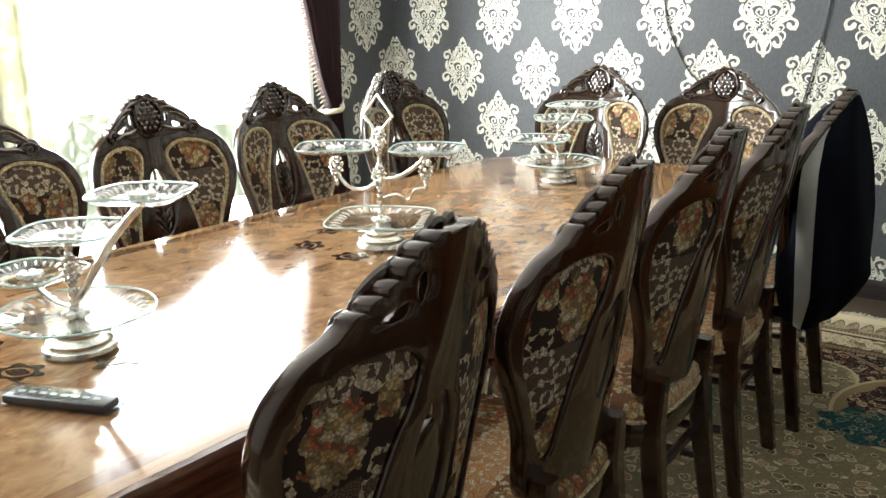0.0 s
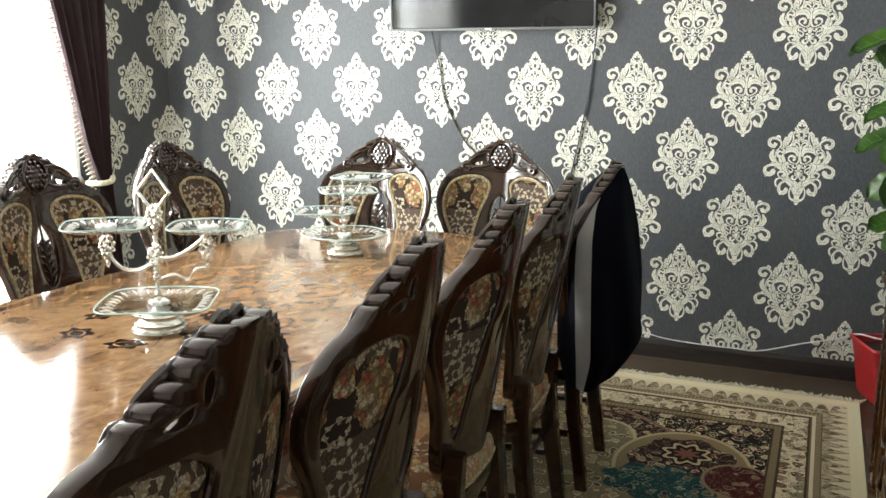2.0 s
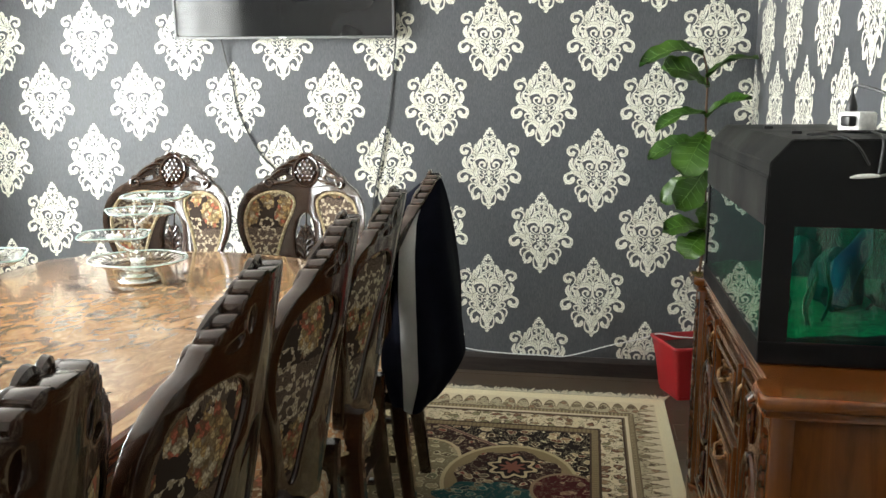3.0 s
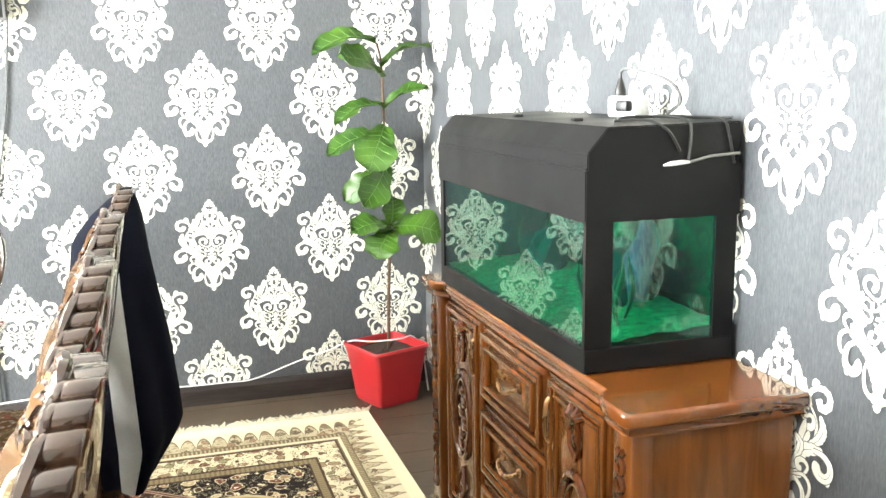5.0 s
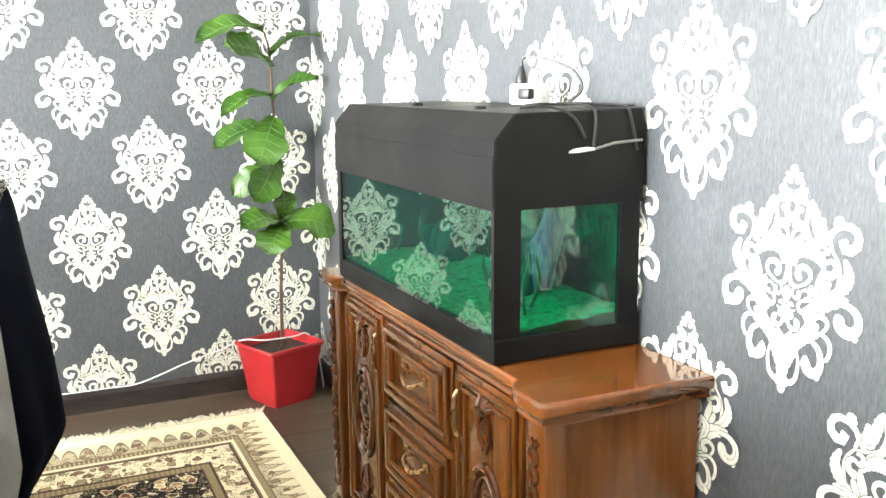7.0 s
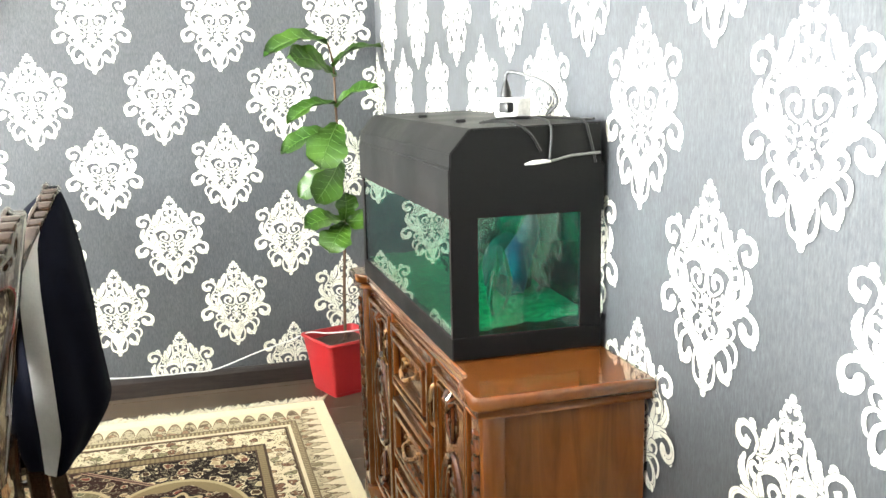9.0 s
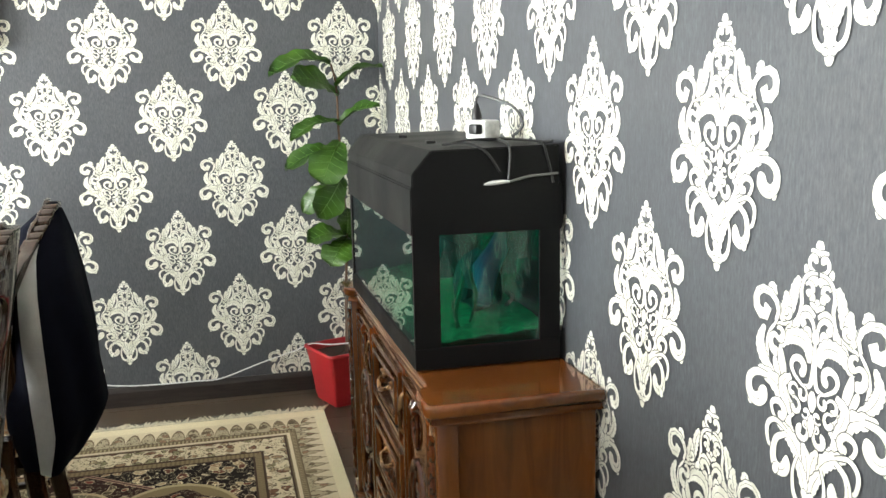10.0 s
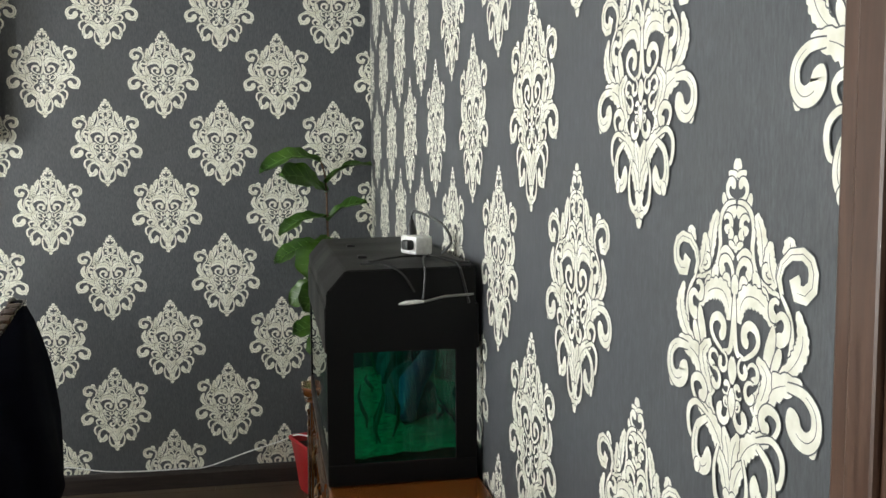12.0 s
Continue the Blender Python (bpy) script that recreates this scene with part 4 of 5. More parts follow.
        part("stretcher", tube([(sgn * 0.182, 0.19, 0.20), (sgn * 0.197, -0.19, 0.18)], 0.013, 8), CHAIR_WOOD, c, "", True)
    part("stretcher", tube([(-0.19, 0.0, 0.19), (0.19, 0.0, 0.19)], 0.012, 8), CHAIR_WOOD, c, "", True)
    part("stretcher", tube([(-0.175, 0.19, 0.28), (0.175, 0.19, 0.28)], 0.014, 8), CHAIR_WOOD, c, "", True)

    def seat_line(s, back=0.20, front=-0.25):
        pts = [(-0.185, back), (0.185, back), (0.215, 0.05), (0.245, -0.12), (0.235, -0.215), (0.13, front), (-0.13, front), (-0.235, -0.215), (-0.245, -0.12), (-0.215, 0.05)]
        return [(x * s, y * s) for x, y in (tuple(p) for p in smooth_line(pts, 3, True))]

    rail = flat_shape([seat_line(1.0)], 0.062, 0.006)
    part("seat_frame", move(rail, lambda x, y, z: (x, y, 0.415 + z)), CHAIR_WOOD, c, "", True)
    cushion, rings = bmesh.new(), []
    for s, z in ((0.985, 0.446), (0.995, 0.466), (0.97, 0.486), (0.88, 0.502), (0.6, 0.512), (0.25, 0.515)):
        rings.append([cushion.verts.new((x, y, z)) for x, y in seat_line(s)])
    for a, b in zip(rings, rings[1:]):
        for k in range(len(a)):
            cushion.faces.new((a[k], a[(k + 1) % len(a)], b[(k + 1) % len(a)], b[k]))
    cushion.faces.new(rings[-1])
    bmesh.ops.recalc_face_normals(cushion, faces=cushion.faces)
    seat = part("seat", cushion, SEAT_CLOTH, c, "padded tapestry seat", True)
    braid = [(x, y, 0.451) for x, y in seat_line(0.998)]
    part("braid", tube(braid + braid[:1], 0.005, 6, None, False), BRAID, seat, "beige braid trim", True)
    return c


CHAIR = chair()
SPOTS = [(x, y, -90 + a) for x, y, a in ((-1.001, 1.013, 3.5), (-0.998, 1.583, 3.5), (-1.013, 2.157, 2.5), (-1.020, 2.708, 3), (-1.010, 3.255, 3))]
SPOTS += [(-2.410, y, 90 + a) for y, a in ((0.76, 0), (1.36, 1), (1.955, -1), (2.55, 1), (3.26, -2))]
SPOTS += [(-1.970, 3.680, 2), (-1.412, 3.780, 0)]
CHAIR.matrix_basis = pose(SPOTS[0][0], SPOTS[0][1], 0.012, 0, 0, SPOTS[0][2])
for x, y, a in SPOTS[1:]:
    copy_thing(CHAIR, pose(x, y, 0.012, 0, 0, a))

# ---- table ----
TX, TY0, TY1, TW = -1.70, 0.21, 3.81, 0.628


def table_line(inset):
    w, pts = TW - inset, []
    for k in range(25):
        u = -1 + 2 * k / 24
        pts.append((TX + w * u, TY1 - inset - 0.30 * abs(u) ** 2.4))
    for k in range(25):
        u = 1 - 2 * k / 24
        pts.append((TX + w * u, TY0 + inset + 0.30 * abs(u) ** 2.4))
    return pts


TABLE = thing("dining_table", "long glossy burl walnut dining table with dark carved edge", "table", pose(0, 0, 0))


def top_ring(name, a, b, material, label):
    lines = [table_line(a)] + ([table_line(b)] if b else [])
    bm = flat_shape(lines, 0.006)
    return part(name, move(bm, lambda x, y, z: (x, y, TABLE_Z - 0.003 + z)), material, TABLE, label)


top_ring("burl_field", 0.092, None, BURL, "glossy burl walnut veneer")
top_ring("veneer_band", 0.052, 0.0922, BAND_DARK, "brown veneer band")
top_ring("veneer_band", 0.018, 0.0522, BAND_LIGHT, "pale veneer band")
edge = bmesh.new()
prof = [(0.0182, TABLE_Z - 0.0005), (0.004, TABLE_Z - 0.002), (0.0, TABLE_Z - 0.010), (0.002, TABLE_Z - 0.022), (0.012, TABLE_Z - 0.030), (0.010, TABLE_Z - 0.042), (0.030, TABLE_Z - 0.055), (0.040, TABLE_Z - 0.055)]
rings = [[edge.verts.new((x, y, z)) for x, y in table_line(i)] for i, z in prof]
for a, b in zip(rings, rings[1:]):
    for k in range(len(a)):
        edge.faces.new((a[k], b[k], b[(k + 1) % len(a)], a[(k + 1) % len(a)]))
bmesh.ops.recalc_face_normals(edge, faces=edge.faces)
part("edge_moulding", edge, TABLE_WOOD, TABLE, "dark red-brown moulded edge", True)
part("underside", move(flat_shape([table_line(0.03)], 0.02), lambda x, y, z: (x, y, TABLE_Z - 0.045 + z)), TABLE_WOOD, TABLE)
ap = flat_shape([table_line(0.055), table_line(0.085)], 0.11, 0.003)
apron = part("apron", move(ap, lambda x, y, z: (x, y, TABLE_Z - 0.112 + z)), TABLE_WOOD, TABLE, "dark red-brown apron", True)
beads = bmesh.new()
line = table_line(0.051)
long_side = [(TX + TW - 0.051, TY0 + 0.4 + 0.018 * k) for k in range(int((TY1 - TY0 - 0.8) / 0.018))]
for x, y in long_side:
    blob((x, y, TABLE_Z - 0.155), 0.0085, beads, 1)
tagged(part("bead_trim", beads, TABLE_WOOD, apron, "row of carved beads", True), kind="stuff")
for sx in (-1, 1):
    for y in (TY0 + 0.62, (TY0 + TY1) / 2, TY1 - 0.62):
        leg = lathe([(0.045, 0.012), (0.055, 0.03), (0.04, 0.07), (0.035, 0.12), (0.06, 0.30), (0.068, 0.42), (0.05, 0.54), (0.04, 0.57), (0.058, 0.59), (0.058, 0.612), (0.05, 0.66)], 20, None, 10, 0.04)
        part("leg", leg, TABLE_WOOD, TABLE, "turned fluted leg", True, pose(TX + sx * (TW - 0.17), y, 0))
# dark inlaid medallions round the middle of the top
for cx, cy in ((-1.750, 2.050), (-1.720, 1.060), (-1.810, 3.200)):
    for k in range(6):
        a = radians(60 * k + 53)
        star = [((0.050 + 0.010 * math.cos(6 * b)) * math.cos(b), (0.040 + 0.008 * math.cos(6 * b)) * math.sin(b)) for b in (2 * math.pi * j / 36 for j in range(36))]
        hole = [(0.033 * math.cos(b), 0.024 * math.sin(b)) for b in (2 * math.pi * j / 20 for j in range(20))]
        core = [(0.024 * math.cos(b) * (1 + 0.2 * math.cos(4 * b)), 0.017 * math.sin(b)) for b in (2 * math.pi * j / 20 for j in range(20))]
        bm = flat_shape([star, hole, core], 0.0008)
        part("inlay", bm, INLAY, TABLE, "dark inlaid medallion", False, pose(cx + 0.19 * math.cos(a), cy + 0.19 * math.sin(a), TABLE_Z + 0.0006, 0, 0, 60 * k + 143))

# ---- rug and floor things ----
RUG_OB = part("rug", box(RUG[0], RUG[1], RUG[2], RUG[3], 0.0, 0.011, 0.003), CARPET)
tagged(RUG_OB, "large cream and dark Persian rug with fringe", "rug")
rng = random.Random(4)
fringe = bmesh.new()
x = RUG[0]
while x < RUG[1]:
    for yy, sgn in ((RUG[3], 1), (RUG[2], -1)):
        l, d = rng.uniform(0.040, 0.085), rng.uniform(-0.012, 0.012) + 0.025 * math.sin(x * 41)
        tube([(x, yy - 0.004 * sgn, 0.009), (x + d * 0.4, yy + sgn * l * 0.5, 0.006), (x + d, yy + sgn * l, 0.004)], [0.0055, 0.0065, 0.003], 4, fringe)
    x += 0.0075
tagged(part("fringe", fringe, LACE, RUG_OB, "cream knotted fringe"), kind="stuff")

# ---- sideboard ----
SB = thing("sideboard", "carved cherry wood sideboard with drawers and doors, under the aquarium", "sideboard", pose(0, 0, 0))
SB_Z, Y0, Y1, XF = 0.82, 2.11, 3.475, 0.195
EAR = 0.163


def sb_top(grow=0.0):
    g = grow
    near = [(0.562, Y0 - g), (EAR + 0.012, Y0 - g), (EAR - g, Y0 + 0.012), (EAR - g, Y0 + 0.085), (EAR + 0.004 - g, Y0 + 0.115), (EAR + 0.016 - g, Y0 + 0.135), (XF - g, Y0 + 0.142), (XF - g, Y0 + 0.165)]
    far = [(x, Y0 + Y1 - y) for x, y in near[::-1]]
    return near + far


slabs = flat_shape([sb_top(0.0)], 0.030, 0.007)
move(slabs, lambda x, y, z: (x, y, SB_Z - 0.015 + z))
lower = flat_shape([sb_top(-0.014)], 0.018, 0.005)
join(slabs, move(lower, lambda x, y, z: (x, y, SB_Z - 0.0385 + z)))
part("top", slabs, SIDE_TOP, SB, "polished cherry top with eared corners")
CF = 0.222                                # face of the carcass
carc = box(CF, 0.556, Y0 + 0.035, Y1 - 0.035, 0.07, SB_Z - 0.047)
part("body", carc, SIDE_WOOD, SB)
plinth = flat_shape([[(0.556, Y0 + 0.02), (CF - 0.035, Y0 + 0.02), (CF - 0.04, Y0 + 0.10), (CF - 0.01, Y0 + 0.14), (CF - 0.01, Y1 - 0.14), (CF - 0.04, Y1 - 0.10), (CF - 0.035, Y1 - 0.02), (0.556, Y1 - 0.02)]], 0.068, 0.006)
part("plinth", move(plinth, lambda x, y, z: (x, y, 0.036 + z)), SIDE_WOOD, SB, "", True)
for y0 in (Y0 + 0.028, Y1 - 0.028 - 0.075):
    post = part("corner_post", box(CF - 0.032, CF + 0.02, y0, y0 + 0.075, 0.07, SB_Z - 0.047, 0.008), SIDE_WOOD, SB, "", True)
    twist = bmesh.new()
    for ph in (0, math.pi):
        tube([(CF - 0.034, y0 + 0.0375 + 0.013 * math.sin(2 * math.pi * z / 0.075 + ph), z) for z in np.arange(0.12, 0.735, 0.008)], 0.0075, 6, twist)
    for z in np.arange(0.139, 0.73, 0.0375):
        blob((CF - 0.033, y0 + 0.0375, z), 0.009, twist, 1, (0.7, 1, 1))
    part("carved_twist", twist, SIDE_CARVE, post, "carved twisted vine", True)


def moulding(bm, y0, y1, z0, z1, x, w, h):
    """A raised picture-frame moulding on the front."""
    f = flat_shape([[(y0, z0), (y1, z0), (y1, z1), (y0, z1)], [(y0 + w, z0 + w), (y1 - w, z0 + w), (y1 - w, z1 - w), (y0 + w, z1 - w)]], h, min(w, h) * 0.33)
    return join(bm, move(f, lambda u, v, s: (x - h / 2 - s, u, v)))


def front_flip(bm):
    bmesh.ops.recalc_face_normals(bm, faces=bm.faces)
    return bm


for k, (y0, y1) in enumerate(((2.255, 2.555), (3.03, 3.33))):
    z0, z1, yc = 0.10, 0.765, (y0 + y1) / 2
    d = box(CF - 0.014, CF - 0.001, y0, y1, z0, z1, 0.003)
    moulding(d, y0 + 0.012, y1 - 0.012, z0 + 0.012, z1 - 0.012, CF - 0.013, 0.016, 0.012)
    moulding(d, y0 + 0.040, y1 - 0.040, z0 + 0.040, z1 - 0.040, CF - 0.013, 0.011, 0.009)
    door = part("door", front_flip(d), SIDE_WOOD, SB, "panelled door with carved oval", True)
    orn = bmesh.new()
    zc = 0.44
    ring = [(CF - 0.018, yc + 0.075 * math.cos(a), zc + 0.135 * math.sin(a)) for a in (2 * math.pi * j / 40 for j in range(41))]
    tube(ring, 0.010, 8, orn, False)
    ring = [(CF - 0.017, yc + 0.055 * math.cos(a), zc + 0.112 * math.sin(a)) for a in (2 * math.pi * j / 40 for j in range(41))]
    tube(ring, 0.005, 6, orn, False)
    for j in range(9):
        blob((CF - 0.016, yc + rng.uniform(-0.02, 0.02), zc - 0.07 + 0.0175 * j), 0.018, orn, 1, (0.5, 1, 0.9))
    for zt, sgn in ((0.705, -1), (0.175, 1)):
        for j in range(6):
            a = radians(30 + 24 * j)
            tube([(CF - 0.02, yc, zt), (CF - 0.026, yc + 0.028 * math.cos(a), zt - sgn * 0.012 * math.sin(a)), (CF - 0.017, yc + 0.050 * math.cos(a), zt - sgn * 0.030 * math.sin(a))], [0.008, 0.0085, 0.004], 6, orn)
        for s2 in (1, -1):
            tube([(CF - 0.017, yc, zt + sgn * 0.0), (CF - 0.022, yc + s2 * 0.024, zt + sgn * 0.03), (CF - 0.022, yc + s2 * 0.020, zt + sgn * 0.065), (CF - 0.017, yc, zt + sgn * 0.095)], 0.006, 6, orn)
        blob((CF - 0.022, yc, zt), 0.016, orn, 1, (0.7, 1, 1))
        blob((CF - 0.020, yc, zt + sgn * 0.045), 0.011, orn, 1, (0.7, 1, 1))
    part("carving", orn, SIDE_CARVE, door, "carved oval and flower ornament", True)
    yh = y1 - 0.022 if k == 0 else y0 + 0.022
    h = tube([tuple(p) for p in smooth_line([(CF - 0.014, yh, 0.715), (CF - 0.030, yh, 0.70), (CF - 0.034, yh, 0.66), (CF - 0.030, yh, 0.615), (CF - 0.014, yh, 0.60)], 5)], 0.0055, 8)
    blob((CF - 0.016, yh, 0.72), 0.010, h, 1, (0.6, 0.8, 1.5))
    blob((CF - 0.016, yh, 0.595), 0.010, h, 1, (0.6, 0.8, 1.5))
    blob((CF - 0.018, yh, 0.545), 0.009, h, 1, (0.6, 0.8, 1.6))
    part("door_handle", h, BRASS, door, "antique brass handle", True)
for j in range(3):
    z1 = 0.762 - 0.226 * j
    z0, y0, y1 = z1 - 0.214, 2.575, 3.01
    d = box(CF - 0.014, CF - 0.001, y0, y1, z0, z1, 0.003)
    moulding(d, y0 + 0.014, y1 - 0.014, z0 + 0.014, z1 - 0.014, CF - 0.013, 0.018, 0.014)
    moulding(d, y0 + 0.050, y1 - 0.050, z0 + 0.046, z1 - 0.046, CF - 0.013, 0.014, 0.018)
    drawer = part("drawer", front_flip(d), SIDE_WOOD, SB, "panelled drawer front", True)
    yc, zc = (y0 + y1) / 2, (z0 + z1) / 2
    h = tube([tuple(p) for p in smooth_line([(CF - 0.014, yc - 0.055, zc + 0.008), (CF - 0.034, yc - 0.045, zc), (CF - 0.040, yc, zc - 0.014), (CF - 0.034, yc + 0.045, zc), (CF - 0.014, yc + 0.055, zc + 0.008)], 5)], 0.0055, 8)
    for s in (-1, 1):
        blob((CF - 0.016, yc + s * 0.058, zc + 0.008), 0.012, h, 1, (0.6, 1.2, 1.0))
        blob((CF - 0.020, yc + s * 0.066, zc + 0.020), 0.007, h, 1)
    part("pull", h, BRASS, drawer, "antique brass pull", True)

# ---- aquarium ----
TK = thing("aquarium", "black framed aquarium with green water and sloping hood, on the sideboard", "aquarium", pose(0, 0, 0))
AX0, AX1, AY0, AY1, AZ = 0.194, 0.552, 2.350, 3.345, SB_Z + 0.002
part("base_frame", box(AX0, AX1, AY0, AY1, AZ, AZ + 0.052, 0.003), HOOD, TK)
for x0, x1, y0, y1 in ((AX0 + 0.001, AX0 + 0.063, AY0 + 0.001, AY0 + 0.012), (AX1 - 0.052, AX1 - 0.001, AY0 + 0.001, AY0 + 0.012), (AX0 + 0.001, AX0 + 0.012, AY1 - 0.03, AY1 - 0.001), (AX1 - 0.052, AX1 - 0.001, AY1 - 0.012, AY1 - 0.001)):
    part("frame_strip", box(x0, x1, y0, y1, AZ + 0.052, 1.142), HOOD, TK)
glass = (box(AX0 + 0.004, AX0 + 0.010, AY0 + 0.012, AY1 - 0.012, AZ + 0.05, 1.142), box(AX0 + 0.02, AX1 - 0.02, AY0 + 0.004, AY0 + 0.010, AZ + 0.05, 1.142))
for g in glass:
    pn = part("glass_pane", g, TANK_GLASS, TK, "green tinted glass pane")
    pn.visible_shadow = False
rear = part("glass_pane", box(AX1 - 0.010, AX1 - 0.004, AY0 + 0.012, AY1 - 0.012, AZ + 0.05, 1.142), WATER_GLASS, TK, "deep green tinted glass pane")
rear.visible_shadow = False
part("backing", box(AX0 + 0.015, AX1 - 0.013, AY1 - 0.022, AY1 - 0.014, AZ + 0.05, 1.142), TANK_BACK, TK, "teal painted backing")
hood = bmesh.new()
prof = [(AX0 - 0.003, 1.140), (AX0 - 0.003, 1.248), (AX0 + 0.001, 1.250), (AX0 + 0.001, 1.281), (AX0 + 0.046, 1.333), (AX1 - 0.004, 1.338), (AX1 - 0.004, 1.250), (AX1 + 0.004, 1.248), (AX1 + 0.004, 1.140)]
ends = [[hood.verts.new((x, y, z)) for x, z in prof] for y in (AY0 - 0.003, AY1 + 0.003)]
n = len(prof)
for k in range(n):
    hood.faces.new((ends[0][k], ends[1][k], ends[1][(k + 1) % n], ends[0][(k + 1) % n]))
hood.faces.new(ends[0])
hood.faces.new(ends[1][::-1])
bmesh.ops.recalc_face_normals(hood, faces=hood.faces)
bmesh.ops.bevel(hood, geom=hood.edges[:], offset=0.0025, segments=2, affect="EDGES")
hood = part("hood", hood, HOOD, TK, "black bevelled hood")
for y in (2.62, 2.98):
    part("lid_hinge", box(AX0 + 0.10, AX0 + 0.125, y, y + 0.02, 1.333, 1.342, 0.003), BLACK, hood)
# inside
gb = bmesh.new()
nx, ny = 14, 40
grid = [[gb.verts.new((AX0 + 0.012 + (AX1 - AX0 - 0.026) * i / nx, AY0 + 0.013 + (AY1 - AY0 - 0.03) * j / ny, AZ + 0.060 + 0.018 * i / nx + 0.008 * noise.noise((i * 0.5, j * 0.35, 0)))) for j in range(ny + 1)] for i in range(nx + 1)]
for i in range(nx):
    for j in range(ny):
        gb.faces.new((grid[i][j], grid[i + 1][j], grid[i + 1][j + 1], grid[i][j + 1]))
part("gravel_bed", gb, GRAVEL, TK, "bright green gravel bed", True)
rk = bmesh.new()
for c, r in (((0.42, 2.62, 0.97), 0.075), ((0.46, 2.70, 0.93), 0.07), ((0.45, 3.10, 0.94), 0.07), ((0.44, 3.2, 0.93), 0.05)):
    blob(c, r, rk, 2, (0.8, 1, 1.1))
for v in rk.verts:
    v.co += Vector((1, 1, 1)) * 0.02 * noise.noise(v.co * 22)
part("rock", rk, ROCK, TK, "dark ornamental rock")
orn = tube([(0.40, 2.50, 0.93), (0.42, 2.53, 1.02), (0.46, 2.56, 1.06), (0.49, 2.62, 1.10)], [0.02, 0.035, 0.028, 0.012], 10)
part("ornament", orn, BLUE, TK, "blue aquarium ornament", True)
weed = bmesh.new()
for k in range(9):
    x, y = rng.uniform(AX0 + 0.10, AX1 - 0.03), rng.choice((rng.uniform(2.42, 2.66), rng.uniform(2.9, 3.3)))
    h = rng.uniform(0.05, 0.17)
    pts = [(x + 0.012 * math.sin(s * 5 + k), y + 0.012 * math.cos(s * 4 + k), AZ + 0.07 + h * s) for s in (0, 0.25, 0.5, 0.75, 1)]
    tube(pts, [0.003, 0.006, 0.007, 0.005, 0.001], 4, weed)
tagged(part("water_weed", weed, WATERWEED, TK, "green water weed"), kind="stuff")
# power strip, plugs and leads on the hood
PS = thing("power_strip", "white multi-socket adapter with black plugs, on the aquarium hood", "power strip", pose(0.455, 2.66, 1.3395, 0, 0, 20))
part("body", box(-0.026, 0.026, -0.044, 0.044, 0.0, 0.050, 0.007), WHITE, PS, "", True)
plug = part("plug", tube([(0, 0.026, 0.050), (0, 0.026, 0.062), (0, 0.026, 0.080), (0, 0.026, 0.092)], [0.014, 0.014, 0.009, 0.005], 10), BLACK, PS, "black mains plug", True)
part("lead", tube([tuple(p) for p in smooth_line([(0, 0.026, 0.090), (0.0, 0.024, 0.108), (0.005, 0.0, 0.112), (0.02, -0.10, 0.085), (0.03, -0.13, 0.04), (0.02, -0.10, 0.008)], 6)], 0.004, 6), BLACK, plug)
part("plug", box(-0.048, -0.026, -0.036, 0.0, 0.014, 0.040, 0.005), BLACK, PS, "black mains plug", True)
for pts in ([(0.30, 2.43, 1.343), (0.36, 2.50, 1.345), (0.43, 2.56, 1.344), (0.50, 2.52, 1.343), (0.52, 2.40, 1.343), (0.535, 2.36, 1.345)], [(0.46, 2.55, 1.345), (0.44, 2.46, 1.346), (0.425, 2.36, 1.342), (0.425, 2.341, 1.32), (0.42, 2.340, 1.26)], [(0.47, 2.56, 1.345), (0.49, 2.44, 1.346), (0.505, 2.352, 1.342), (0.515, 2.341, 1.31), (0.53, 2.340, 1.25)], [(0.28, 2.40, 1.342), (0.33, 2.37, 1.344), (0.37, 2.343, 1.325), (0.40, 2.340, 1.28)]):
    tagged(part("power_lead", tube([tuple(p) for p in smooth_line(pts, 6)], 0.0032, 6), BLACK, None, "", True), "thin black lead lying over the aquarium hood", "cable")
TL = thing("light_tube", "white plastic lamp fitting poking out of the hood end", "lamp fitting", pose(0, 0, 0))
part("socket", tube([(0.362, 2.339, 1.2525), (0.378, 2.339, 1.255), (0.405, 2.339, 1.257), (0.422, 2.339, 1.257)], [0.002, 0.005, 0.005, 0.003], 8), WHITE, TL, "", True)
part("tube", tube([(0.422, 2.338, 1.257), (0.47, 2.337, 1.268), (0.54, 2.337, 1.272)], 0.0030, 8), TUBE_GREY, TL, "", True)

# ---- plant ----
POT = thing("potted_fig", "tall fiddle-leaf fig in a square red plastic pot", "plant", pose(0.312, 4.605, 0.0, 0, 0, 20))


def square_ring(bm, s, z):
    r = s * 0.14
    pts = []
    for cx, cy, a0 in ((1, 1, 0), (-1, 1, 90), (-1, -1, 180), (1, -1, 270)):
        for k in range(4):
            a = radians(a0 + 30 * k)
            pts.append(bm.verts.new((cx * (s - r) + r * math.cos(a), cy * (s - r) + r * math.sin(a), z)))
    return pts


pt = bmesh.new()
rings = [square_ring(pt, s, z) for s, z in ((0.100, 0.0), (0.104, 0.004), (0.104, 0.018), (0.108, 0.02), (0.123, 0.15), (0.138, 0.245), (0.148, 0.258), (0.146, 0.268), (0.137, 0.268), (0.131, 0.225))]
for a, b in zip(rings, rings[1:]):
    for k in range(16):
        pt.faces.new((a[k], a[(k + 1) % 16], b[(k + 1) % 16], b[k]))
pt.faces.new(rings[0][::-1])
part("pot", pt, RED, POT, "red square tapered pot", True)
so = bmesh.new()
so.faces.new(square_ring(so, 0.133, 0.232))
bmesh.ops.triangulate(so, faces=so.faces)
bmesh.ops.subdivide_edges(so, edges=so.edges, cuts=3)
